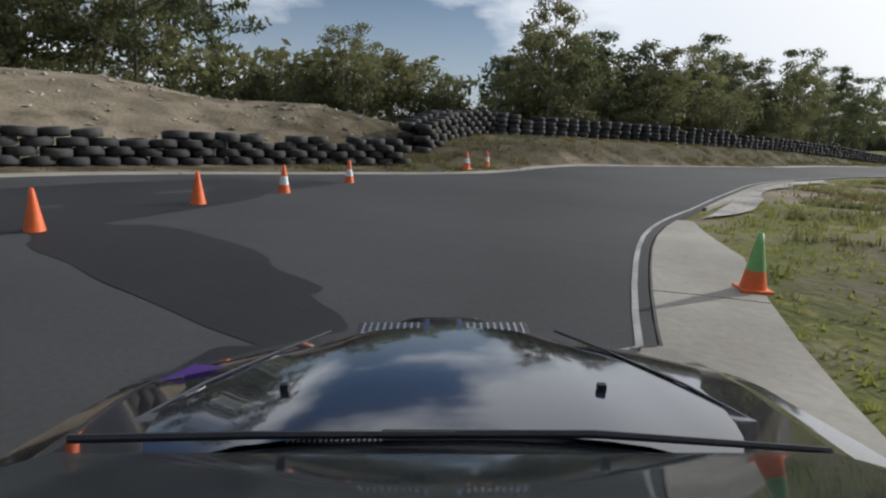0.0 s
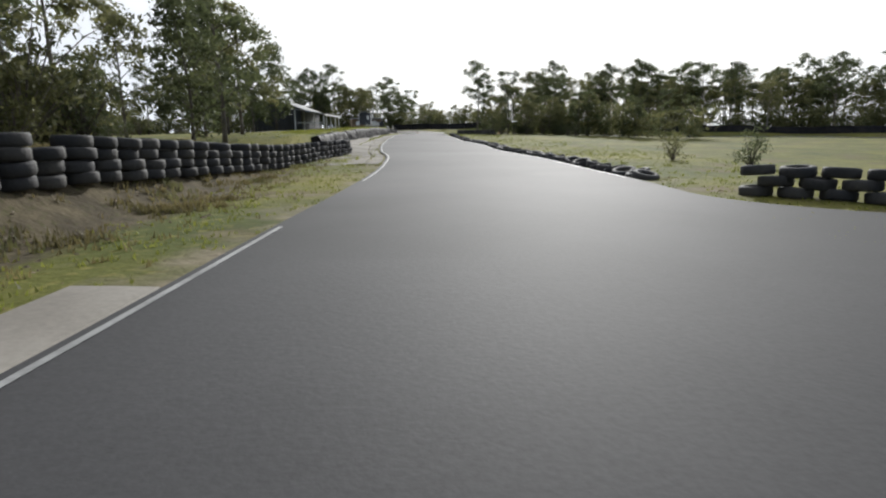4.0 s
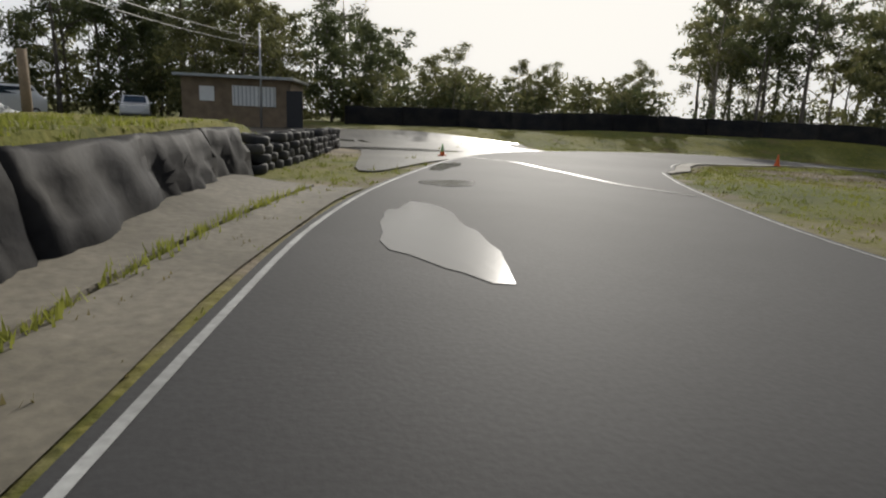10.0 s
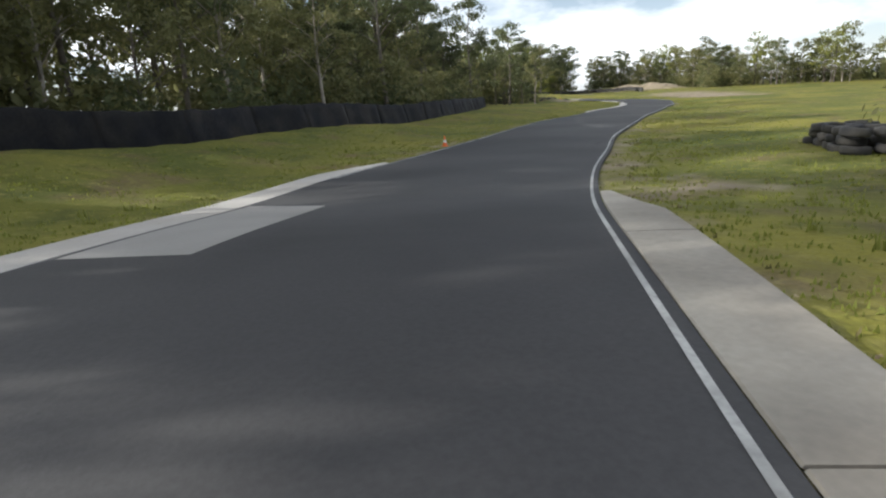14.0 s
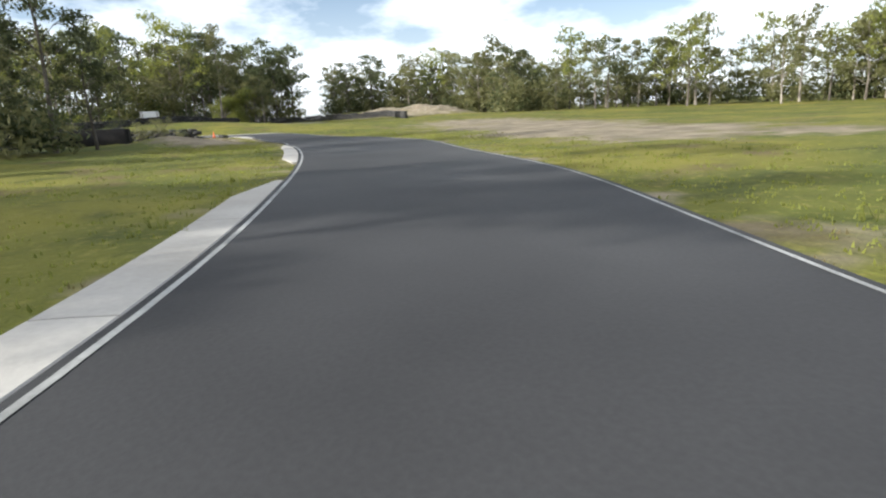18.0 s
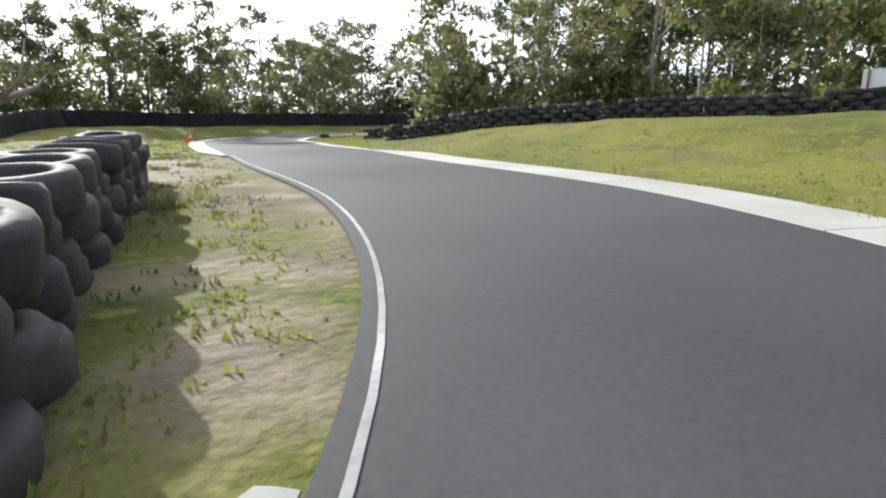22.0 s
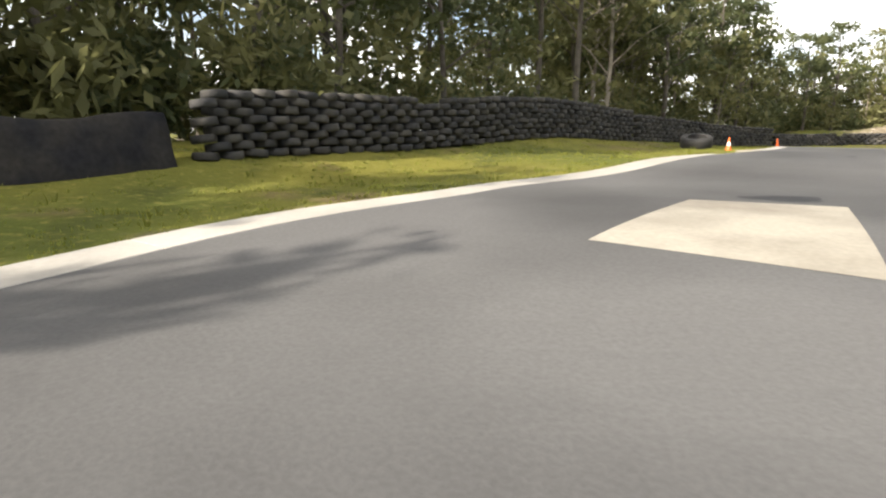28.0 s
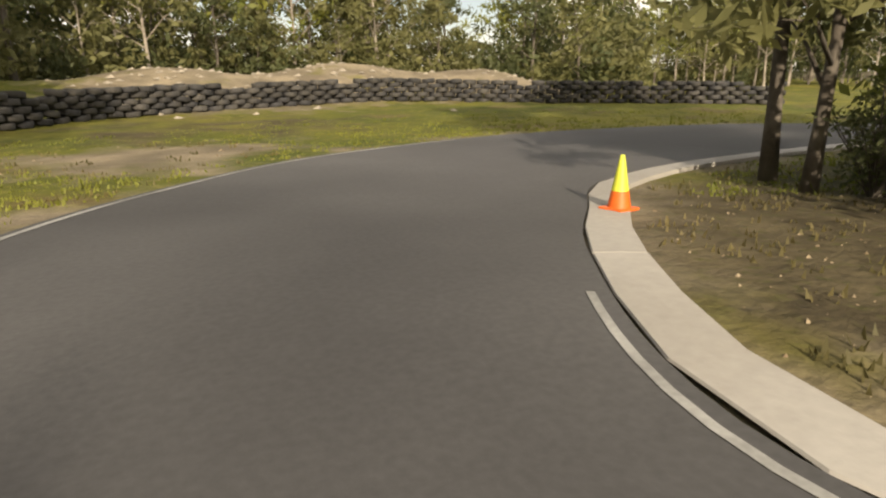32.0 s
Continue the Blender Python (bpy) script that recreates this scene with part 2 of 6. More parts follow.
def matched(pts, per=8):
    """A smooth line with per points between each two of pts."""
    p = np.array(pts, float)
    q = np.vstack([2 * p[0] - p[1], p, 2 * p[-1] - p[-2]])
    out = []
    for i in range(1, len(q) - 2):
        for u in np.linspace(0, 1, per, endpoint=False):
            out.append(0.5 * (2 * q[i] + (q[i + 1] - q[i - 1]) * u + (2 * q[i - 1] - 5 * q[i] + 4 * q[i + 1] - q[i + 2]) * u * u + (3 * q[i] - q[i - 1] - 3 * q[i + 1] + q[i + 2]) * u**3))
    return np.array(out + [p[-1]])


LEFT = matched(LEFT_STRAIGHT + LEFT_BACK + LEFT_RETURN)
RIGHT = matched(RIGHT_STRAIGHT + RIGHT_BACK + RIGHT_RETURN)


def normals(line):
    d = np.gradient(line, axis=0)
    d /= np.linalg.norm(d, axis=1)[:, None] + 1e-9
    return np.stack([d[:, 1], -d[:, 0]], 1)


def stretch(line, a, b):
    """The part of an edge from the place nearest to a to the one nearest to b."""
    i, j = (int(((line - np.array(q)) ** 2).sum(1).argmin()) for q in (a, b))
    return line[i : j + 1]


# ---- materials ----
def material(name, base=(0.5, 0.5, 0.5), rough=0.7, metal=0.0, vary=0.25, scale=3.0, fine=40.0, bump=0.2, second=None, spec=0.5, rand=0.0, coat=0.0, patch=0.0, patch_scale=0.3):
    """Two scales of colour change and a fine relief. second: a stain colour that the coarse noise mixes in."""
    m = bpy.data.materials.new(name)
    m.use_nodes = True
    n, l = m.node_tree.nodes, m.node_tree.links
    b = n["Principled BSDF"]
    tc = n.new("ShaderNodeTexCoord")
    src = tc.outputs["Object"]
    big, small = n.new("ShaderNodeTexNoise"), n.new("ShaderNodeTexNoise")
    big.inputs["Scale"].default_value, small.inputs["Scale"].default_value = scale, fine
    big.inputs["Detail"].default_value, small.inputs["Detail"].default_value = 5, 4
    for t in (big, small):
        l.new(src, t.inputs["Vector"])
    mix = n.new("ShaderNodeMix")
    mix.data_type = "RGBA"
    dark = second or tuple(c * (1 - vary) for c in base)
    mix.inputs["A"].default_value, mix.inputs["B"].default_value = (*dark, 1), (*base, 1)
    ramp = n.new("ShaderNodeMapRange")
    ramp.inputs["From Min"].default_value, ramp.inputs["From Max"].default_value = 0.35, 0.62
    l.new(big.outputs["Fac"], ramp.inputs["Value"])
    l.new(ramp.outputs["Result"], mix.inputs["Factor"])
    hsv = n.new("ShaderNodeHueSaturation")
    val = n.new("ShaderNodeMapRange")
    val.inputs["To Min"].default_value, val.inputs["To Max"].default_value = 1 - vary, 1 + vary
    l.new(small.outputs["Fac"], val.inputs["Value"])
    last = val.outputs["Result"]
    if rand:
        info = n.new("ShaderNodeObjectInfo")
        rr = n.new("ShaderNodeMapRange")
        rr.inputs["To Min"].default_value, rr.inputs["To Max"].default_value = 1 - rand, 1 + rand
        l.new(info.outputs["Random"], rr.inputs["Value"])
        mul = n.new("ShaderNodeMath")
        mul.operation = "MULTIPLY"
        l.new(last, mul.inputs[0])
        l.new(rr.outputs["Result"], mul.inputs[1])
        last = mul.outputs[0]
    l.new(last, hsv.inputs["Value"])
    l.new(mix.outputs["Result"], hsv.inputs["Color"])
    l.new(hsv.outputs["Color"], b.inputs["Base Color"])
    b.inputs["Roughness"].default_value, b.inputs["Metallic"].default_value = rough, metal
    b.inputs["Specular IOR Level"].default_value = spec
    b.inputs["Coat Weight"].default_value = coat
    if bump:
        bp = n.new("ShaderNodeBump")
        bp.inputs["Strength"].default_value, bp.inputs["Distance"].default_value = bump, 0.02
        l.new(small.outputs["Fac"], bp.inputs["Height"])
        l.new(bp.outputs["Normal"], b.inputs["Normal"])
    return m


def leaf_material(name, base, second):
    m = material(name, base, 0.55, vary=0.35, scale=0.5, fine=2.5, bump=0, second=second, rand=0.22, spec=0.3)
    n, l = m.node_tree.nodes, m.node_tree.links
    b, out = n["Principled BSDF"], n["Material Output"]
    tr, ms = n.new("ShaderNodeBsdfTranslucent"), n.new("ShaderNodeMixShader")
    ms.inputs["Fac"].default_value = 0.5
    col = b.inputs["Base Color"].links[0].from_socket
    l.new(col, tr.inputs["Color"])
    l.new(b.outputs["BSDF"], ms.inputs[1])
    l.new(tr.outputs["BSDF"], ms.inputs[2])
    l.new(ms.outputs["Shader"], out.inputs["Surface"])
    return m


M = {
    "asphalt": material("asphalt", (0.057, 0.056, 0.0565), 0.78, vary=0.24, scale=0.16, fine=22.0, bump=0.12, second=(0.031, 0.0305, 0.031), spec=0.26),
    "asphalt_darkest": material("asphalt_darkest", (0.024, 0.024, 0.026), 0.7, vary=0.25, scale=0.5, fine=22, bump=0.1, second=(0.017, 0.017, 0.019), spec=0.25),
    "asphalt_dark": material("asphalt_dark", (0.042, 0.041, 0.042), 0.85, vary=0.2, scale=0.8, fine=22, bump=0.1, second=(0.058, 0.057, 0.058), spec=0.3),
    "asphalt_patch": material("asphalt_patch", (0.25, 0.24, 0.225), 0.8, vary=0.15, scale=0.6, fine=30, bump=0.15),
    "asphalt_worn": material("asphalt_worn", (0.085, 0.083, 0.081), 0.8, vary=0.15, scale=0.6, fine=30, bump=0.15, spec=0.35),
    "concrete": material("concrete", (0.32, 0.295, 0.25), 0.88, vary=0.2, scale=0.5, fine=14, bump=0.25, second=(0.20, 0.18, 0.15), rand=0.06),
    "pale_concrete": material("pale_concrete", (0.39, 0.37, 0.34), 0.88, vary=0.14, scale=0.5, fine=14, bump=0.2, second=(0.32, 0.30, 0.27), rand=0.06),
    # wet gravel; the glare of the sky on it is in the pale colour
    "wet_gravel_glare": material("wet_gravel_glare", (0.36, 0.33, 0.29), 0.4, vary=0.6, scale=1.3, fine=16, bump=0.7, second=(0.11, 0.095, 0.075), spec=0.5),
    "wet_asphalt": material("wet_asphalt", (0.062, 0.06, 0.058), 0.32, vary=0.3, scale=1.5, fine=16, bump=0.15, second=(0.04, 0.039, 0.038), spec=0.9),
    "apron": material("apron", (0.115, 0.105, 0.092), 0.34, vary=0.3, scale=0.35, fine=11, bump=0.15, second=(0.05, 0.047, 0.044), spec=0.5),
    "old_concrete": material("old_concrete", (0.165, 0.145, 0.108), 0.85, vary=0.5, scale=0.5, fine=9, bump=0.35, second=(0.075, 0.065, 0.042)),
    "paint": material("paint", (0.36, 0.36, 0.345), 0.65, vary=0.4, scale=1.2, fine=18, bump=0.05, second=(0.2, 0.2, 0.19)),
    "rubber": material("rubber", (0.024, 0.024, 0.026), 0.78, vary=0.35, scale=1.5, fine=18, bump=0.35, second=(0.052, 0.048, 0.042), rand=0.35),
    "belt": material("belt", (0.012, 0.012, 0.014), 0.7, vary=0.5, scale=1.1, fine=9, bump=0.3, second=(0.024, 0.022, 0.020), rand=0.4, spec=0.1),
    "bark": material("bark", (0.085, 0.07, 0.055), 0.9, vary=0.35, scale=1.2, fine=9, bump=0.6, second=(0.16, 0.14, 0.115), rand=0.25),
    "pale_bark": material("pale_bark", (0.33, 0.29, 0.24), 0.85, vary=0.25, scale=1.0, fine=9, bump=0.4, second=(0.16, 0.135, 0.11), rand=0.2),
    "leaf": leaf_material("leaf", (0.125, 0.14, 0.062), (0.066, 0.08, 0.036)),
    "leaf_olive": leaf_material("leaf_olive", (0.215, 0.21, 0.09), (0.12, 0.125, 0.052)),
    "leaf_bright": leaf_material("leaf_bright", (0.27, 0.28, 0.065), (0.15, 0.175, 0.045)),
    "grass": leaf_material("grass", (0.24, 0.25, 0.05), (0.17, 0.19, 0.04)),
    "dry_grass": leaf_material("dry_grass", (0.23, 0.19, 0.085), (0.12, 0.11, 0.045)),
    "orange": material("orange", (0.75, 0.14, 0.025), 0.5, vary=0.15, scale=6, fine=40, bump=0.05),
    "cone_green": material("cone_green", (0.20, 0.42, 0.13), 0.5, vary=0.15, scale=6, fine=40, bump=0.05),
    "cone_lime": material("cone_lime", (0.62, 0.66, 0.08), 0.5, vary=0.12, scale=6, fine=40, bump=0.05),
    "cone_white": material("cone_white", (0.72, 0.72, 0.70), 0.45, vary=0.12, scale=6, fine=40, bump=0.05),
    "rock": material("rock", (0.42, 0.37, 0.30), 0.9, vary=0.25, scale=2, fine=14, bump=0.5, rand=0.2),
    "cladding": material("cladding", (0.055, 0.058, 0.068), 0.6, vary=0.12, scale=1, fine=12, bump=0.1),
    "roof_metal": material("roof_metal", (0.34, 0.35, 0.36), 0.4, metal=0.6, vary=0.12, scale=1, fine=12, bump=0.1),
    "trim_white": material("trim_white", (0.72, 0.72, 0.70), 0.5, vary=0.08, scale=2, fine=20, bump=0.05),
    "steel": material("steel", (0.35, 0.36, 0.37), 0.35, metal=0.8, vary=0.15, scale=3, fine=30, bump=0.1),
    "sign_white": material("sign_white", (0.75, 0.75, 0.73), 0.5, vary=0.06, scale=2, fine=20, bump=0.03),
    "sign_ink": material("sign_ink", (0.03, 0.03, 0.035), 0.5, vary=0.1, bump=0),
    "car_black": material("car_black", (0.012, 0.012, 0.022), 0.12, vary=0.1, scale=4, fine=30, bump=0, coat=1.0),
    "plastic": material("plastic", (0.018, 0.018, 0.022), 0.5, vary=0.2, scale=8, fine=60, bump=0.15),
    "chrome": material("chrome", (0.7, 0.7, 0.72), 0.12, metal=1.0, vary=0.05, bump=0),
    "wood": material("wood", (0.23, 0.17, 0.11), 0.85, vary=0.3, scale=2, fine=20, bump=0.4, rand=0.2),
}


# the asphalt turns paler over the last stretch, to twice the base colour
n_, l_ = M["asphalt"].node_tree.nodes, M["asphalt"].node_tree.links
b_ = n_["Principled BSDF"]
was = b_.inputs["Base Color"].links[0].from_socket
tc_, sp_, mr_, mx_ = n_.new("ShaderNodeTexCoord"), n_.new("ShaderNodeSeparateXYZ"), n_.new("ShaderNodeMapRange"), n_.new("ShaderNodeMix")
mx_.data_type, mx_.blend_type = "RGBA", "MULTIPLY"
mx_.inputs["Factor"].default_value = 1.0
mr_.inputs["From Min"].default_value, mr_.inputs["From Max"].default_value = 152.0, 168.0
mr_.inputs["To Min"].default_value, mr_.inputs["To Max"].default_value = 1.0, 2.0
l_.new(tc_.outputs["Object"], sp_.inputs["Vector"])
l_.new(sp_.outputs["X"], mr_.inputs["Value"])
l_.new(was, mx_.inputs["A"])
l_.new(mr_.outputs["Result"], mx_.inputs["B"])
l_.new(mx_.outputs["Result"], b_.inputs["Base Color"])


def paint_of(name, rgb):
    return material(name, rgb, 0.22, vary=0.06, scale=3, fine=25, bump=0, coat=0.8)


def glass_material():
    m = bpy.data.materials.new("glass")
    m.use_nodes = True
    b = m.node_tree.nodes["Principled BSDF"]
    b.inputs["Base Color"].default_value = (0.05, 0.06, 0.065, 1)
    b.inputs["Roughness"].default_value = 0.04
    b.inputs["Transmission Weight"].default_value = 0.35
    b.inputs["IOR"].default_value = 1.5
    return m


M["glass"] = glass_material()


def ground_material():
    """Grass, dry litter and bare earth, shared out by the cover painted on the plan and by noise."""
    m = bpy.data.materials.new("ground")
    m.use_nodes = True
    n, l = m.node_tree.nodes, m.node_tree.links
    b = n["Principled BSDF"]
    tc, at = n.new("ShaderNodeTexCoord"), n.new("ShaderNodeAttribute")
    at.attribute_name = "cover"
    sep = n.new("ShaderNodeSeparateColor")
    l.new(at.outputs["Color"], sep.inputs["Color"])

    def noise_at(scale, detail=6):
        t = n.new("ShaderNodeTexNoise")
        t.inputs["Scale"].default_value, t.inputs["Detail"].default_value = scale, detail
        l.new(tc.outputs["Object"], t.inputs["Vector"])
        return t.outputs["Fac"]

    def mixed(fac, a, c):
        x = n.new("ShaderNodeMix")
        x.data_type = "RGBA"
        for key, v in (("Factor", fac), ("A", a), ("B", c)):
            if isinstance(v, tuple):
                x.inputs[key].default_value = (*v, 1)
            else:
                l.new(v, x.inputs[key])
        return x.outputs["Result"]

    def cut(v, lo, hi):
        r = n.new("ShaderNodeMapRange")
        r.inputs["From Min"].default_value, r.inputs["From Max"].default_value = lo, hi
        l.new(v, r.inputs["Value"])
        return r.outputs["Result"]

    def edged(mask, scale):
        """The mask with a ragged edge."""
        a = n.new("ShaderNodeMath")
        a.operation = "MULTIPLY_ADD"
        l.new(noise_at(scale), a.inputs[0])
        a.inputs[1].default_value = 1.1
        l.new(mask, a.inputs[2])
        return cut(a.outputs[0], 0.85, 1.15)

    grass = mixed(cut(noise_at(0.13), 0.36, 0.64), (0.105, 0.125, 0.026), (0.235, 0.215, 0.042))
    grass = mixed(cut(noise_at(0.7), 0.5, 0.72), grass, (0.085, 0.098, 0.024))
    grass = mixed(cut(noise_at(0.38, 9), 0.56, 0.68), grass, (0.17, 0.135, 0.06))
    grass = mixed(cut(noise_at(5.0), 0.55, 0.75), grass, (0.28, 0.25, 0.07))
    dry = mixed(cut(noise_at(1.3), 0.4, 0.65), (0.085, 0.069, 0.042), (0.165, 0.135, 0.08))
    dry = mixed(cut(noise_at(9.0), 0.55, 0.7), dry, (0.105, 0.10, 0.042))
    earth = mixed(cut(noise_at(0.7), 0.38, 0.62), (0.21, 0.175, 0.125), (0.36, 0.30, 0.21))
    col = mixed(edged(sep.outputs["Green"], 0.6), grass, dry)
    col = mixed(edged(sep.outputs["Red"], 0.8), col, earth)
    hsv = n.new("ShaderNodeHueSaturation")
    l.new(cut(noise_at(24.0, 3), -0.9, 1.0), hsv.inputs["Value"])
    l.new(col, hsv.inputs["Color"])
    l.new(hsv.outputs["Color"], b.inputs["Base Color"])
    b.inputs["Roughness"].default_value = 0.95
    b.inputs["Specular IOR Level"].default_value = 0.15
    bp = n.new("ShaderNodeBump")
    bp.inputs["Strength"].default_value, bp.inputs["Distance"].default_value = 0.7, 0.06
    l.new(noise_at(7.0), bp.inputs["Height"])
    l.new(bp.outputs["Normal"], b.inputs["Normal"])
    return m


M["ground"] = ground_material()
M["water"] = material("water", (0.03, 0.029, 0.027), 0.16, vary=0.1, scale=2, fine=12, bump=0.05, spec=1.0)
M["litter"] = material("litter", (0.16, 0.115, 0.07), 0.9, vary=0.35, scale=3, fine=15, bump=0, second=(0.30, 0.24, 0.16))
M["sticker"] = material("sticker", (0.16, 0.07, 0.42), 0.3, vary=0.05, bump=0)
M["sticker_edge"] = material("sticker_edge", (0.62, 0.6, 0.66), 0.3, vary=0.05, bump=0)


# ---- building helpers ----
def mesh_ob(name, verts, faces, mat, smooth_faces=False):
    me = bpy.data.meshes.new(name)
    me.from_pydata([tuple(map(float, v)) for v in verts], [], faces)
    me.materials.append(mat)
    if smooth_faces:
        me.polygons.foreach_set("use_smooth", [True] * len(me.polygons))
    return new(name, me)


def part(name, bm, mat, parent, label="", smooth_faces=False):
    """Links a bmesh as one mesh under a thing or a part."""
    me = bpy.data.meshes.new(name)
    bm.to_mesh(me)
    bm.free()
    me.materials.append(mat)
    if smooth_faces:
        me.polygons.foreach_set("use_smooth", [True] * len(me.polygons))
    ob = new(name, me)
    ob.parent = parent
    return tagged(ob, label) if label else ob


def piece(name, me, parent, m):
    """One more object on a shared mesh, under parent."""
    ob = new(name, me)
    ob.parent = parent
    ob.matrix_basis = m
    return ob


def thing(name, label, category, m=None, group="", kind=""):
    ob = new(name)
    if m is not None:
        ob.matrix_basis = m
    return tagged(ob, label, category, group, kind)


def box(bm, x0, y0, z0, x1, y1, z1, bevel=0.0):
    r = bmesh.ops.create_cube(bm, size=1.0, matrix=Matrix.LocRotScale(((x0 + x1) / 2, (y0 + y1) / 2, (z0 + z1) / 2), None, (abs(x1 - x0), abs(y1 - y0), abs(z1 - z0))))
    if bevel:
        edges = list({e for v in r["verts"] for e in v.link_edges})
        bmesh.ops.bevel(bm, geom=edges, offset=bevel, segments=2, affect="EDGES", profile=0.6)


def boxed(*args, bevel=0.0):
    bm = bmesh.new()
    box(bm, *args, bevel=bevel)
    return bm


def tube(bm, pts, radii, sides=7):
    """A tapered tube along pts."""
    rings = []
    for i, p in enumerate(pts):
        p = Vector(p)
        d = (Vector(pts[min(i + 1, len(pts) - 1)]) - Vector(pts[max(i - 1, 0)])).normalized()
        a = d.orthogonal().normalized()
        c = d.cross(a)
        rings.append([bm.verts.new(p + float(radii[i]) * (a * float(math.cos(k)) + c * float(math.sin(k)))) for k in np.linspace(0, 2 * math.pi, sides, endpoint=False)])
    for r, s in zip(rings, rings[1:]):
        for k in range(sides):
            bm.faces.new((r[k], r[(k + 1) % sides], s[(k + 1) % sides], s[k]))
    bm.faces.new(rings[0][::-1])
    bm.faces.new(rings[-1])


def lathe(bm, profile, segs=16, axis="Z"):
    """A turned shape from (radius, height) pairs."""
    rings = []
    for r, h in profile:
        rings.append([bm.verts.new((r * math.cos(a), r * math.sin(a), h)) for a in np.linspace(0, 2 * math.pi, segs, endpoint=False)])
    for a, b in zip(rings, rings[1:]):
        for k in range(segs):
            bm.faces.new((a[k], a[(k + 1) % segs], b[(k + 1) % segs], b[k]))
    return rings


# ---- the ground: one sheet to the horizon ----
def near_road(x, y):
    """Distance to the nearer edge of the asphalt."""
    e = np.vstack([LEFT, RIGHT])[::3]
    return np.sqrt(((x[..., None] - e[:, 0]) ** 2 + (y[..., None] - e[:, 1]) ** 2).min(-1))


def cover_at(x, y):
    """Shares of bare earth and of dry litter on the plan."""
    earth = np.zeros_like(x)
    dry = np.zeros_like(x)
    d = near_road(x, y)
    earth = np.maximum(earth, 0.46 * (1 - smooth(0.3, 2.6, d)))
    # bank and mounds at the start, sandy verges, worn patches
    dry = np.maximum(dry, 0.85 * smooth(11.5, 13.5, -x) * (1 - smooth(64, 74, y)))
    earth = np.maximum(earth, 0.9 * smooth(10.9, 11.3, -x) * (1 - smooth(0.0, 0.25, -x - wall_line(y))) * smooth(77, 80, y) * (1 - smooth(146, 150, y)))
    for mx, my, mr, k in ((-24, 2, 13, 0.62), (-30, 8, 10, 0.6), (170, 54, 10, 0.7), (158, 54, 9, 0.7)):
        earth = np.maximum(earth, k * np.exp(-(((x - mx) ** 2 + (y - my) ** 2) / mr**2) ** 2))
    for mx, my, mr, k in ((137.0, 114, 2.4, 0.85), (135.2, 111, 2.2, 0.8), (139.3, 118, 2.0, 0.7), (-4.2, 16, 2.6, 0.85), (-4.2, 21.5, 2.4, 0.8), (167.2, 103.5, 2.6, 0.85), (167.8, 95, 2.6, 0.85), (168, 113, 2.4, 0.8), (95, 92, 6, 0.9), (88, 93.5, 4, 0.7), (101.6, 92.0, 4.5, 0.95), (98, 94.0, 4.0, 0.95), (104, 87.5, 6, 0.95), (112, 82, 8, 0.95), (92, 97, 4, 0.75), (122, 78, 8, 0.8), (-2.6, 29, 3.6, 0.8), (-1.8, 37, 3.6, 0.75), (120.5, 104.8, 3.6, 0.95), (124.5, 103.2, 3.0, 0.9), (174, 74.5, 3.0, 0.75), (6, 157.5, 3.5, 0.5), (108, 84, 8, 0.75), (100, 90, 6, 0.55), (118, 80, 8, 0.6), (128, 102.5, 2.2, 0.7), (131, 104, 2.5, 0.5), (166.8, 108, 3.0, 0.85), (166.8, 99, 3.0, 0.85), (167, 116, 3, 0.6), (167.8, 91, 3, 0.85), (0, 12, 3.5, 0.5), (-2, 22, 3.0, 0.6), (-1.5, 33, 3.0, 0.45), (28, 154, 2.5, 0.45), (8, 157, 3, 0.4), (-13, 160, 6, 0.75), (-14, 168, 7, 0.7)):
        earth = np.maximum(earth, k * np.exp(-((x - mx) ** 2 + (y - my) ** 2) / mr**2))
    for mx, my, mr, k in ((2, 8, 6, 0.6), (-1, 25, 5, 0.8), (0, 38, 5, 0.8), (168.5, 84, 4.0, 0.95), (6, 157, 6, 0.75), (134, 107, 4, 0.6), (163, 110, 6, 0.7), (164, 96, 6, 0.8), (165, 85, 5, 0.8), (20, 150, 9, 0.6), (12, 154, 6, 0.6), (180, 98, 4, 0.5), (172, 68, 6, 0.5)):
        dry = np.maximum(dry, k * np.exp(-((x - mx) ** 2 + (y - my) ** 2) / mr**2))
    return earth, dry


fine_x, fine_y = np.unique(np.r_[np.arange(-56, 216.1, 1.0), np.arange(-15.0, -12.6, 0.2)].round(3)), np.arange(-36, 216.1, 1.0)
gx = np.r_[-2600, -1200, -600, -300, -160, -100, -75, fine_x, 235, 265, 320, 420, 700, 1300, 2700]
gy = np.r_[-2600, -1200, -600, -300, -160, -90, -60, fine_y, 235, 265, 320, 420, 700, 1300, 2700]
GX, GY = np.meshgrid(gx, gy)
GZ = ground_many(GX, GY)
mid_, half_ = (LEFT + RIGHT)[::2] / 2, np.linalg.norm(LEFT - RIGHT, axis=1)[::2] / 2
# the soil lies a hand lower beneath the asphalt
GZ = GZ - 0.14 * (1 - smooth(-1.3, -0.5, (np.sqrt((GX[..., None] - mid_[:, 0]) ** 2 + (GY[..., None] - mid_[:, 1]) ** 2) - half_).min(-1)))
rng = np.random.default_rng(7)
GZ = GZ + rng.normal(0, 0.025, GZ.shape) * smooth(1.2, 4, near_road(GX, GY))
nx, ny = len(gx), len(gy)
faces = [(j * nx + i, j * nx + i + 1, (j + 1) * nx + i + 1, (j + 1) * nx + i) for j in range(ny - 1) for i in range(nx - 1)]
land = mesh_ob("ground", np.stack([GX, GY, GZ], -1).reshape(-1, 3), faces, M["ground"], True)
E_, D_ = cover_at(GX, GY)
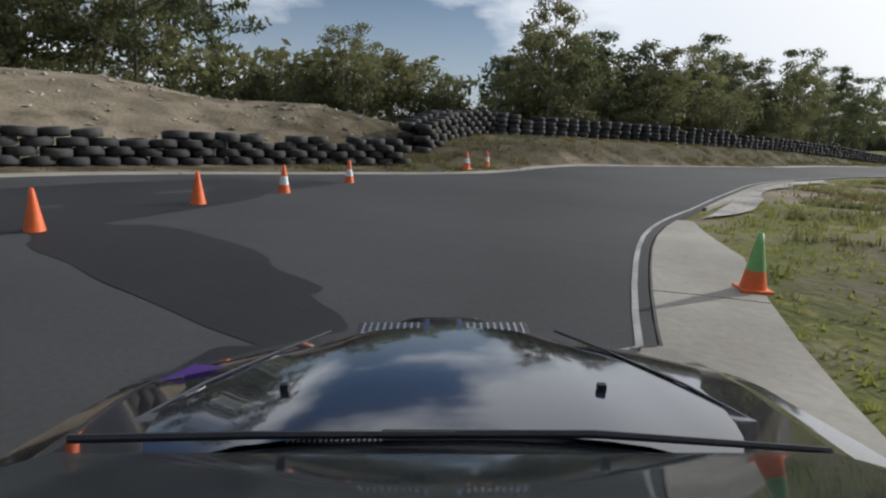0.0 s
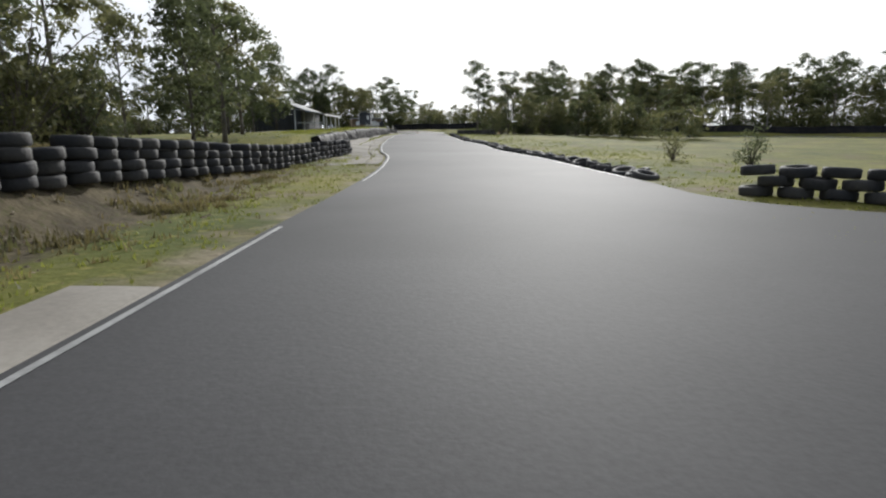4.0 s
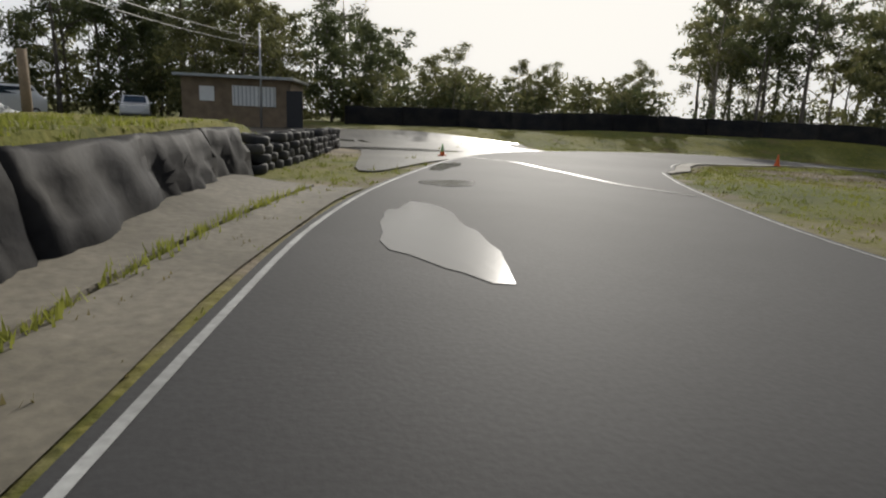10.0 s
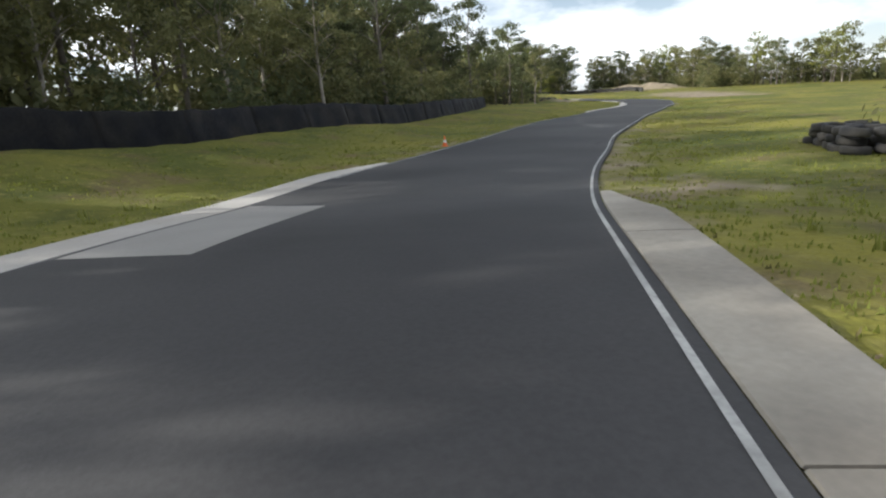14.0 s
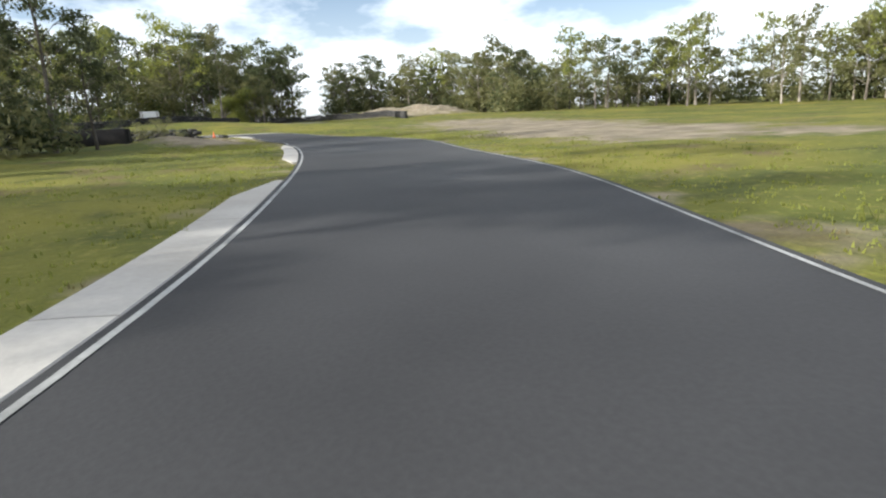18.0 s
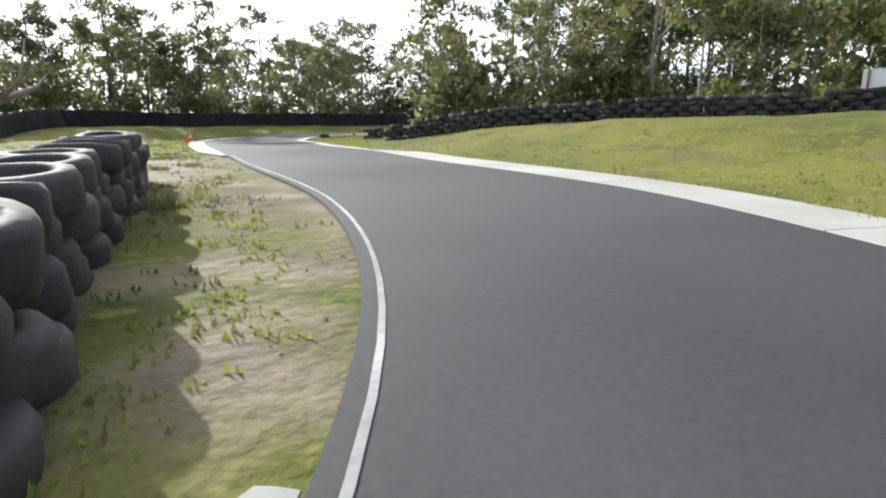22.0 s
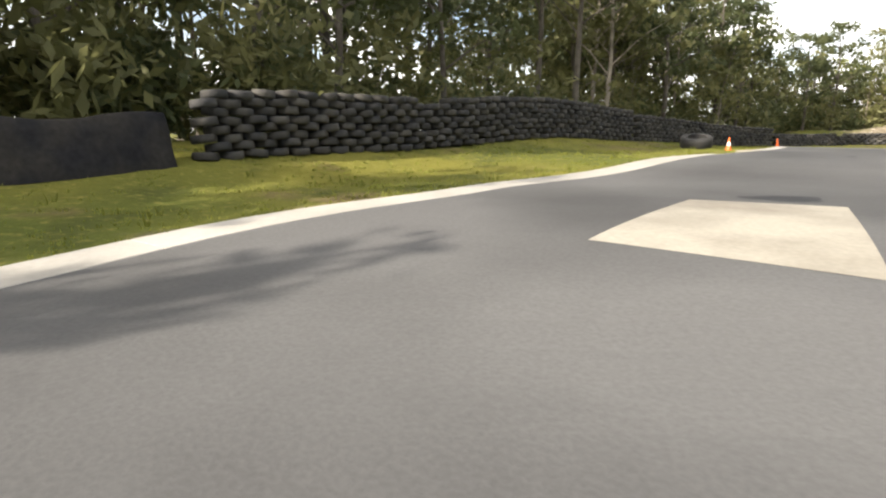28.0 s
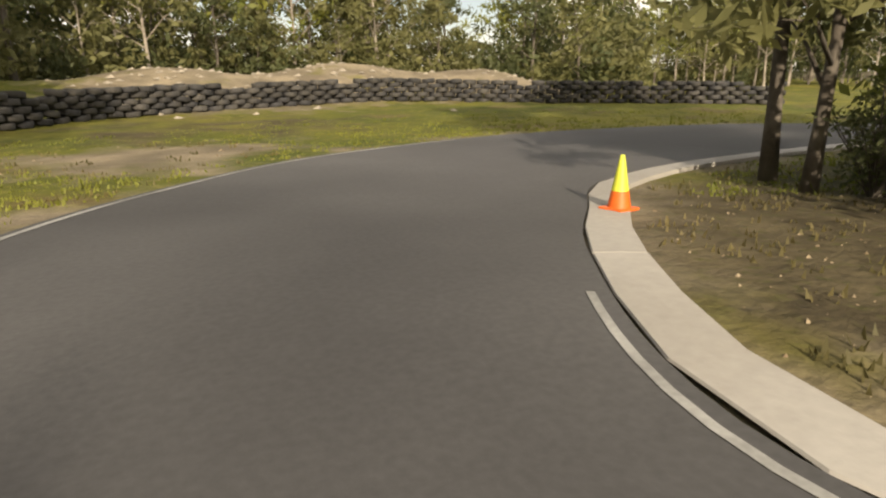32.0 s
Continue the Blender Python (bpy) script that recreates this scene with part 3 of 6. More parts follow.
paint_layer = land.data.color_attributes.new("cover", "FLOAT_COLOR", "POINT")
paint_layer.data.foreach_set("color", np.stack([E_, D_, 0 * E_, 0 * E_ + 1], -1).astype(np.float32).ravel())
tagged(land, "mown green grass with dry patches and bare earth", "ground", kind="structure")


def ribbon(name, a, b, lift, mat, across=6, skirt=0.25):
    """A strip between two matched lines, laid on the ground."""
    n = len(a)
    u = np.linspace(0, 1, across + 1)
    xy = a[:, None] * (1 - u[None, :, None]) + b[:, None] * u[None, :, None]
    z = ground_many(xy[..., 0], xy[..., 1]) + lift
    v = np.concatenate([xy, z[..., None]], -1)
    w = across + 1
    if skirt:
        lo, hi = v[:, :1].copy(), v[:, -1:].copy()
        lo[..., 2] -= skirt
        hi[..., 2] -= skirt
        v = np.concatenate([lo, v, hi], 1)
        w += 2
    f = [(i * w + k, i * w + k + 1, (i + 1) * w + k + 1, (i + 1) * w + k) for i in range(n - 1) for k in range(w - 1)]
    return mesh_ob(name, v.reshape(-1, 3), f, mat, False)


road = tagged(ribbon("road", LEFT, RIGHT, 0.05, M["asphalt"], 8), "worn grey asphalt of a narrow racing circuit", "road", kind="structure")
# branch that leaves the straight to the right, and the pit lane joining its far end
ba, bb = matched([(-4.5, 47.5), (-2.2, 49.4), (1.0, 48.6), (6, 45.5), (14, 40)], 6), matched([(-3.3, 60.5), (-2.6, 56.5), (1.0, 53.6), (7, 50.2), (16, 45)], 6)
tagged(ribbon("road_branch", ba, bb, 0.046, M["asphalt"], 4), "grey asphalt branch leaving the straight", "road", kind="structure")
pa, pb = matched([(-24, 170.5), (-14, 171.6), (-10.6, 171.5), (-7.0, 171.4), (-2.4, 171.2)], 6), matched([(-23, 163.6), (-11.6, 161.0), (-10.5, 150.6), (-8.0, 155.6), (-2.0, 166.6)], 6)
tagged(ribbon("road_pit_exit", pa, pb, 0.044, M["apron"], 6), "wet grey apron of the pit exit with shining patches", "road", kind="structure")


# ---- painted edge lines, each stretch a strip ----
def edge_line(line, off, a, b, half=0.036):
    s = stretch(line, a, b)
    n = normals(s)
    ob = ribbon("edge_line", s + n * (off - half), s + n * (off + half), 0.056, M["paint"], 1, 0)
    return tagged(ob, "worn white edge line painted on asphalt", "road marking", kind="structure")


for a, b in (((-13.4, 11.7), (-10.3, 55)), ((-10, 62), (-1.5, 167)), ((34, 160), (63, 136)), ((75, 124), (127, 100.3)), ((129, 101), (139.5, 115)), ((152.5, 132.5), (163, 135.2)), ((175.4, 108), (175.2, 101.5)), ((175.9, 92), (168, 74.6))):
    edge_line(LEFT, 0.12, a, b, 0.02 if a[0] == 129 else 0.034)
for a, b in (((-1, 2.5), (-4.3, 46.5)), ((-3.1, 62), (-1.3, 154)), ((0, 157), (34, 152)), ((34, 152), (128, 93.7)), ((146, 114), (159, 129)), ((169, 118), (171, 84))):
    edge_line(RIGHT, -0.12, a, b, 0.026)


# ---- concrete kerbs: slabs end to end along the edges ----
def kerb(line, side, a, b, width, mat, label, taper=True, rise=0.022):
    """A strip of cast slabs outside an edge; side is -1 for the left edge and 1 for the right one."""
    s = curve_through(stretch(line, a, b), 0.8)
    nn = normals(s)
    w = np.full(len(s), width)
    if taper:
        k = min(4, len(s) // 3)
        w[:k] *= np.linspace(0.25, 1, k)
        w[-k:] *= np.linspace(1, 0.25, k)
    home = tagged(new("kerb"), label, "kerb", kind="structure")
    step = 5
    for i in range(0, len(s) - 1, step):
        j = min(i + step, len(s) - 1)
        if j - i < 1:
            continue
        seg, nw, ww = s[i : j + 1], nn[i : j + 1], w[i : j + 1]
        rows = []
        for off, up in ((0.0, 0.0), (0.02, rise * 0.6), (0.5, rise), (1.0, rise), (1.0, -0.2)):
            q = seg + side * nw * (0.015 + off * ww[:, None])
            rows.append(np.c_[q, ground_many(q[:, 0], q[:, 1]) + up + (0.04 if up >= 0 else 0)])
        v = np.stack(rows, 1)
        d = (v[-1] - v[0]) / max(1e-6, np.linalg.norm((v[-1] - v[0])[2, :2]))
        v[-1] -= d * 0.012
        v[0] += d * 0.012
        n_, k_ = v.shape[:2]
        f = []
        for p in range(n_ - 1):
            for q in range(k_ - 1):
                c = (p * k_ + q, p * k_ + q + 1, (p + 1) * k_ + q + 1, (p + 1) * k_ + q)
                f.append(c if side < 0 else c[::-1])
        f += [tuple(range(k_)), tuple((n_ - 1) * k_ + q for q in range(k_))[::-1]]
        me = bpy.data.meshes.new("slab")
        me.from_pydata([tuple(map(float, p)) for p in v.reshape(-1, 3)], [], f)
        me.materials.append(mat)
        piece("slab", me, home, Matrix.Identity(4))
    return home


C, PC = M["concrete"], M["pale_concrete"]
kerb(LEFT, -1, (-8.6, -6.8), (-13.9, 14), 0.45, C, "low worn concrete kerb along a tyre wall")
kerb(LEFT, -1, (-13.4, 14), (-12.1, 34.2), 0.36, C, "worn concrete kerb strip with cracks", False)
kerb(LEFT, -1, (-11.95, 35), (-10.5, 51.5), 0.8, C, "wide worn concrete kerb strip with cracks", False)
kerb(LEFT, -1, (12.6, 170.9), (22.6, 167.8), 0.35, C, "narrow pale concrete kerb on the outside of a bend")
kerb(LEFT, -1, (-0.6, 168), (12, 170.9), 0.4, C, "narrow pale concrete kerb on the outside of a bend")
kerb(LEFT, -1, (23, 167.5), (37, 158), 0.75, PC, "pale concrete kerb beside green grass")
kerb(LEFT, -1, (66, 133), (91, 112), 0.65, PC, "straight pale concrete kerb beside green grass")
kerb(LEFT, -1, (97, 109.5), (110.4, 103.3), 0.55, PC, "pale concrete kerb beside worn grass")
kerb(LEFT, -1, (124.3, 100.3), (130.2, 101.5), 0.55, PC, "pale concrete kerb at the inside of a left bend")
kerb(LEFT, -1, (139.4, 115.4), (153.0, 133.6), 0.7, PC, "broad pale concrete kerb on the outside of a bend")
kerb(LEFT, -1, (170.5, 133.5), (175.5, 107.5), 0.78, PC, "pale concrete kerb beside green grass")
kerb(LEFT, -1, (175.1, 103.2), (174.95, 101.6), 0.62, C, "grey concrete slab ahead of a white kerb", False)
kerb(LEFT, -1, (174.95, 101.4), (175.9, 92.6), 0.5, PC, "white concrete kerb beside rough grass", False)
kerb(RIGHT, 1, (3.2, -1.5), (-4.6, 8.6), 0.95, C, "broad buff concrete kerb at the inside of a bend")
kerb(RIGHT, 1, (-5.2, 10.5), (-6.3, 21), 0.2, C, "thin broken concrete edge beside wet gravel")
kerb(RIGHT, 1, (-1.3, 154), (9.4, 163.6), 0.5, C, "grey concrete kerb round the inside of a hairpin", True)
kerb(RIGHT, 1, (9.6, 163.6), (28.2, 156.2), 0.7, C, "wide grey concrete kerb with joints", True)
kerb(RIGHT, 1, (129.6, 94.6), (145.6, 113.2), 1.15, PC, "broad pale concrete kerb along green grass")
kerb(RIGHT, 1, (145.8, 113.4), (150.1, 121.9), 0.36, PC, "narrow pale concrete kerb along green grass")
kerb(RIGHT, 1, (150.3, 122.2), (168.2, 123), 0.42, PC, "pale concrete kerb round the tip of a hairpin")
kerb(RIGHT, 1, (171, 91), (160, 79.7), 0.38, PC, "pale cracked concrete kerb at the inside of a bend")


def slab_on_road(name, corners, mat, label):
    a, b = np.array(corners[:2], float), np.array(corners[3:1:-1], float)
    u = np.linspace(0, 1, 7)[:, None]
    ob = ribbon(name, a[0] * (1 - u) + a[1] * u, b[0] * (1 - u) + b[1] * u, 0.054, mat, 3, 0)
    return tagged(ob, label, "road patch", kind="structure")


# concrete gutter and battered foot of the retaining wall on the straight
def loft(name, stations, profile_at, mat, label):
    """A strip along stations (x, y, out to the left); profile_at gives (offset, height) pairs at each place."""
    rows = []
    for x, y in stations:
        rows.append([(x - o, y, ground(x - min(o, 1.0), y) + z) for o, z in profile_at(y)])
    k = len(rows[0])
    f = [(i * k + j, (i + 1) * k + j, (i + 1) * k + j + 1, i * k + j + 1) for i in range(len(rows) - 1) for j in range(k - 1)]
    return tagged(mesh_ob(name, [p for r in rows for p in r], f, mat), label, "kerb", kind="structure")


gut = [(float(np.interp(y, LEFT[60:190, 1], LEFT[60:190, 0])), float(y)) for y in np.arange(69.1, 148.1, 0.8)]


def gutter(y):
    w = float(smooth(94, 106, np.array(y)))
    a = 0.12 + 0.03 * math.sin(y * 1.3)
    return [(a, 0.03), (a + 0.5, 0.02), (0.62 + 0.72 * w - 0.42 * float(smooth(114, 127, np.array(y))), 0.05)]


def batter(y):
    w = float(smooth(94, 106, np.array(y)))
    rise = (0.30 - 0.12 * w) * float(smooth(77, 82, np.array(y)))
    n = 0.42 * float(smooth(114, 127, np.array(y)))
    return [(0.68 + 0.74 * w - n, -0.05), (0.70 + 0.74 * w - n, 0.05), (1.6 + 0.45 * w - n, rise * 0.5), (2.6 - n, rise * 0.97), (2.85 - n, rise)]


loft("kerb_gutter", gut, gutter, M["old_concrete"], "stained concrete gutter along the straight")
loft("wall_foot", gut, batter, M["old_concrete"], "sloping concrete foot of the retaining wall")
slab_on_road("road_patch", [(26.9, 164.0), (30.5, 162.0), (29.7, 160.8), (26.3, 162.6)], M["asphalt_patch"], "pale rectangular repair patch in asphalt")
slab_on_road("road_patch", [(172.8, 116.5), (172.6, 120.5), (169.9, 120.3), (170.7, 116.0)], C, "pale concrete slab let into asphalt")
slab_on_road("road_patch", [(-10.9, 124.8), (-10.9, 128.2), (-9.0, 128.1), (-9.05, 124.8)], M["asphalt_worn"], "paler repair patch in asphalt")
slab_on_road("road_patch", [(-3.34, 170.5), (-2.66, 166.3), (-1.9, 166.3), (-2.3, 171.0)], PC, "pale concrete slab at the pit exit")


def blob(name, x, y, rx, ry, turn, mat, label, category, lift=0.058, seed=0, n=28):
    """A flat patch with a wandering outline, laid on the ground."""
    r_ = random.Random(seed)
    k = [r_.uniform(0, 6.28) for _ in range(4)]
    ring, c, s = [], math.cos(radians(turn)), math.sin(radians(turn))
    for i in range(n):
        a = 6.2832 * i / n
        w = 1 + 0.16 * math.sin(2 * a + k[0]) + 0.12 * math.sin(3 * a + k[1]) + 0.08 * math.sin(5 * a + k[2]) + 0.05 * math.sin(9 * a + k[3])
        px, py = rx * w * math.cos(a), ry * w * math.sin(a)
        ring.append((x + px * c - py * s, y + px * s + py * c))
    mid = [((px + x) / 2, (py + y) / 2) for px, py in ring]
    pts = [(x, y)] + mid + ring
    v = [(px, py, ground(px, py) + lift) for px, py in pts]
    f = [(0, 1 + i, 1 + (i + 1) % n) for i in range(n)] + [(1 + i, 1 + n + i, 1 + n + (i + 1) % n, 1 + (i + 1) % n) for i in range(n)]
    return tagged(mesh_ob(name, v, f, mat), label, category, kind="structure")


for i, (x, y, rx, ry, a) in enumerate(((-9.25, 143.6, 0.66, 1.75, 10), (-8.6, 148.4, 0.5, 0.6, 0), (-8.3, 152.6, 0.3, 1.4, -14), (-9.4, 161.6, 2.2, 1.1, 20), (-11.6, 165.4, 2.4, 0.5, 10))):
    blob("puddle", x, y, rx, ry, a, M["water"], "shallow rain puddle shining on asphalt", "puddle", seed=i)
run_ = curve_through([(-7.6, 158.6), (-6.0, 156.4), (-5.4, 152.6), (-4.8, 149.6), (-3.9, 147.6)], 0.5)
tagged(ribbon("stain", run_ - normals(run_) * (0.06 + 0.03 * np.sin(np.arange(len(run_)) * 0.9))[:, None], run_ + normals(run_) * (0.06 + 0.03 * np.sin(np.arange(len(run_)) * 0.7 + 1))[:, None], 0.057, M["wet_asphalt"], 1, 0), "thin wet streak drying across the asphalt", "road stain", kind="structure")
wash = curve_through(stretch(RIGHT, (-4.6, 9), (-6.3, 24)), 0.35)
wn_ = normals(wash)
wv = np.arange(len(wash))
w_in = 0.24 + 0.04 * np.sin(wv * 0.31) + 0.02 * np.sin(wv * 0.9)
w_out = w_in + (0.42 + 0.13 * np.sin(wv * 0.23) + 0.07 * np.sin(wv * 0.55 + 1) + 0.03 * np.sin(wv * 1.1)) * smooth(0, 6, wv) * (1 - smooth(len(wv) - 9, len(wv) - 1, wv))
tagged(ribbon("gravel", wash + wn_ * w_in[:, None], wash + wn_ * w_out[:, None], 0.045, M["wet_gravel_glare"], 2, 0), "wet gravel washed out beside the track, sky glare painted in pale", "gravel", kind="structure")
for i, (x, y, rx, ry, a) in enumerate(((37.4, 150.6, 0.10, 1.4, 48), (171.6, 107, 0.12, 0.2, 0))):
    blob("stain", x, y, rx, ry, a, M["asphalt_dark"], "dark tyre mark worn into asphalt", "road stain", 0.056, seed=40 + i)
# darker asphalt laid in patches with wandering outlines
for i, (x, y, rx, ry, a) in enumerate(((-9.7, 2.4, 1.5, 4.4, 17), (-5.7, 1.7, 2.5, 0.75, 14), (171.65, 115.35, 0.62, 0.42, 8), (169.85, 115.75, 0.34, 0.1, 6))):
    blob("stain", x, y, rx, ry, a, M["asphalt_darkest"], "dark patch with a wandering outline on asphalt", "road stain", 0.053 + 0.003 * (i % 2), seed=60 + i, n=40)


# ---- tyres and barriers ----
def tyre_mesh(r=0.31, w=0.2, segs=16, mat=None):
    bm = bmesh.new()
    prof = [(r * 0.60, -w * 0.42), (r * 0.72, -w * 0.5), (r * 0.93, -w * 0.47), (r, -w * 0.30), (r, w * 0.30), (r * 0.93, w * 0.47), (r * 0.72, w * 0.5), (r * 0.60, w * 0.42), (r * 0.66, 0.0)]
    rings = lathe(bm, prof, segs)
    for k in range(segs):
        bm.faces.new((rings[-1][k], rings[-1][(k + 1) % segs], rings[0][(k + 1) % segs], rings[0][k]))
    me = bpy.data.meshes.new("tyre")
    bm.to_mesh(me)
    bm.free()
    me.materials.append(mat or M["rubber"])
    me.polygons.foreach_set("use_smooth", [True] * len(me.polygons))
    return me


TYRE, BIG_TYRE = tyre_mesh(0.31, 0.2, 12), tyre_mesh(0.36, 0.26, 16)
BURIED = tyre_mesh(0.34, 0.22, 14)
rnd = random.Random(5)


def tyre_wall(pts, courses, label, size=0.62, depth=1, mesh=None, group="tyre walls"):
    """Tyres laid flat in courses, each course shifted half a tyre."""
    line = curve_through(pts, size * 1.02)
    n = normals(line)
    x0, y0 = line[len(line) // 2]
    home = thing("tyre_wall", label, "tyre barrier", pose(x0, y0, ground(x0, y0)), group)
    inv = home.matrix_basis.inverted()
    h = 0.2
    for c in range(courses):
        for i in range(len(line) - (c % 2)):
            p = line[i] if c % 2 == 0 else (line[i] + line[i + 1]) / 2
            if c == courses - 1 and rnd.random() < 0.12:
                continue
            for d in range(depth):
                q = p + n[i] * (d * size + rnd.uniform(-0.06, 0.06))
                z = ground(*q) + 0.09 + c * h
                piece("tyre", mesh or TYRE, home, inv @ pose(q[0], q[1], z, rnd.uniform(-7, 7), rnd.uniform(-7, 7), rnd.uniform(0, 360)))
    return home


def tyre_columns(pts, label, gap=0.74):
    """Upright stacks of three to five tyres in a row."""
    for p in curve_through(pts, gap):
        z0 = ground(*p)
        home = thing("tyre_stack", label, "tyre stack", pose(p[0], p[1], z0 - 0.03), "tyre stacks along the bank")
        for c in range(rnd.choice((4, 5, 5, 5, 5) if p[1] < 38 else (4, 4, 4, 3, 4))):
            piece("tyre", TYRE, home, pose(rnd.uniform(-0.05, 0.05), rnd.uniform(-0.05, 0.05), 0.1 + c * 0.2, rnd.uniform(-4, 4), rnd.uniform(-4, 4), rnd.uniform(0, 360)))


def belt_wall(pts, height, label, panel=4.0, thick=0.5, lean=0.12, step=0.33):
    """A barrier faced with hanging sheets of black belting, panel by panel."""
    line = curve_through(pts, step)
    n = normals(line)
    x0, y0 = line[len(line) // 2]
    home = thing("belt_wall", label, "barrier", pose(x0, y0, ground(x0, y0)), "belt walls")
    inv = home.matrix_basis.inverted()
    per = int(panel / step)
    for i in range(0, len(line) - 2, per):
        j = min(i + per + (2 if step < 0.2 else 0), len(line) - 1)
        seg, nn = line[i : j + 1], n[i : j + 1]
        k = len(seg)
        g = ground_many(seg[:, 0], seg[:, 1])
        hh = height * (1 + rnd.uniform(-0.03, 0.03))
        run = np.arange(i, j + 1) * step
        fold = np.array([noise.noise((a * 0.9, b * 0.9, 3.0)) for a, b in seg]) * 0.14
        pleat = (4.6 if step < 0.2 else 3.1) * run + 4.0 * fold / 0.14
        fold2 = (0.36 if step < 0.2 else 0.2) * np.abs(np.sin(pleat)) ** 0.8 * (0.6 + np.array([noise.noise((a * 0.5, b * 0.5, 9.0)) for a, b in seg])).clip(0.3, 1)
        dip = 0.09 * np.array([noise.noise((a * 1.3, b * 1.3, 17.0)) for a, b in seg])
        rows = []
        for u, off in ((0.0, 0.16), (0.16, 0.13), (0.34, 0.09), (0.52, 0.06), (0.72, 0.03), (0.95, 0.0), (1.0, -0.04)):
            crease = (0.14 if step < 0.2 else 0.07) * np.array([noise.noise((r_ * 1.7 + u * 2.2, u * 1.6, 31.0)) for r_ in run])
            wob = (fold + fold2 * (0.45 + 1.1 * u * (1 - u))) * (1 - 0.5 * u) + crease * (u < 0.9)
            q = seg + nn * ((off + lean * (1 - u)) + wob)[:, None]
            rows.append(np.c_[q, g + u * hh + (dip + 0.02 * np.sin(run * 2.1)) * (u > 0.5) - (0.06 if u == 0 else 0)])
        back = seg - nn * thick
        rows.append(np.c_[back, g + hh * 0.97])
        rows.append(np.c_[back, g - 0.1])
        v = np.stack(rows, 1)
        r = v.shape[1]
        f = [(a * r + b, a * r + b + 1, (a + 1) * r + b + 1, (a + 1) * r + b) for a in range(k - 1) for b in range(r - 1)]
        f += [tuple(range(r))[::-1], tuple((k - 1) * r + b for b in range(r))]
        me = bpy.data.meshes.new("belt_panel")
        me.from_pydata([tuple(inv @ Vector(map(float, p))) for p in v.reshape(-1, 3)], [], f)
        me.materials.append(M["belt"])
        me.polygons.foreach_set("use_smooth", [True] * (len(f) - 2) + [False] * 2)
        piece("belt_panel", me, home, Matrix.Identity(4))
    return home


tyre_wall([(-7.5, -11), (-11.8, -5.5), (-14.2, -0.6), (-15.0, 4.6), (-14.9, 9.2), (-14.6, 11.6)], 4, "wall of old black tyres laid in four courses at the track edge", depth=1)
tyre_wall([(-16.8, 13.5), (-18.6, 17), (-19.2, 21)], 5, "heap of old black tyres on the bank", depth=2)
tyre_columns([(-18.2, 20), (-17.0, 27), (-15.6, 34), (-14.9, 42), (-14.5, 50), (-14.0, 58), (-13.4, 66), (-12.75, 73), (-12.3, 77.0), (-12.2, 79.0)], "column of stacked worn black tyres on a dry bank")
belt_wall([(-13.7, 79.4), (-13.85, 83.5), (-13.9, 88), (-13.95, 92), (-14.0, 95.4)], 0.93, "ragged retaining wall of black belting with grass hanging over it", panel=1.9, thick=0.42, step=0.16)
belt_wall([(-14.0, 95.6), (-13.85, 99.5), (-13.7, 105), (-13.4, 116), (-13.0, 127), (-12.9, 136), (-12.9, 146), (-12.8, 149)], 0.97, "retaining wall hung with wrinkled black belting", panel=2.6, thick=0.42, step=0.16)
tyre_wall([(-12.7, 149.6), (-12.4, 153), (-12.2, 157), (-12.1, 160.6)], 4, "line of stacked tyres ending at the pit exit", size=0.66)
belt_wall([(-13, 178.5), (-4, 179.5), (6, 181), (15, 181.5), (25, 178), (36, 171.5), (48, 162), (60, 152), (72, 143.5), (84, 137), (93, 132.5)], 1.25, "long low barrier of black belting in front of forest")
belt_wall([(126, 108), (130, 116), (135.5, 123.5), (138.5, 129), (142, 136.5), (148, 142), (156, 144.8), (165, 143.6), (174, 140), (180.2, 134), (182.2, 127), (182.8, 120)], 1.1, "curving barrier of black belting along grass")
tyre_wall([(182.8, 119.4), (182.6, 112), (182.6, 104), (182.6, 96)], 8, "high wall of black tyres laid in courses", group="tyre walls")
tyre_wall([(182.6, 95), (182.2, 88), (181.2, 81), (180.2, 75)], 7, "high wall of black tyres laid in courses", group="tyre walls")
tyre_wall([(180, 74), (178.4, 67.5), (175, 63.4), (170.8, 61.2), (166, 60.3), (161, 61), (155, 64), (148, 68)], 5, "tyre wall in neat courses in front of an earth mound", group="tyre walls")
tyre_wall([(129.6, 102.3), (130.4, 103.8), (131.5, 105.5), (133.0, 107.9), (134.3, 110.0)], 4, "wall of old tyres on the grass inside a bend", size=0.72, mesh=BIG_TYRE)
tyre_wall([(152.2, 119), (153.2, 112), (153.9, 105), (155.6, 98), (158.2, 91), (160.6, 87)], 4, "low wall of black tyres across the field", group="tyre walls")
tyre_wall([(156.6, 124.4), (158.4, 122.8), (160.6, 121.2)], 3, "short stack of black tyres behind the hairpin", group="tyre walls")
tyre_wall([(29.5, 149.2), (32, 147.4)], 3, "heap of black tyres on the infield", depth=2)
tyre_wall([(-0.4, 33.5), (0.1, 39), (0.3, 44), (1.0, 46.6), (4.5, 45.4), (9, 42.6)], 3, "low wall of black tyres along the dirt verge", size=0.66)
tyre_wall([(-1.9, 58.0), (1.4, 55.2), (7.4, 51.8), (16, 46.8)], 3, "low line of black tyres along the branch road", size=0.66)
tyre_wall([(-1.0, 141.2), (0.4, 137.6), (1.4, 133.8), (2.3, 128.0)], 3, "low wall of black tyres in front of a grove", size=0.66, depth=2)

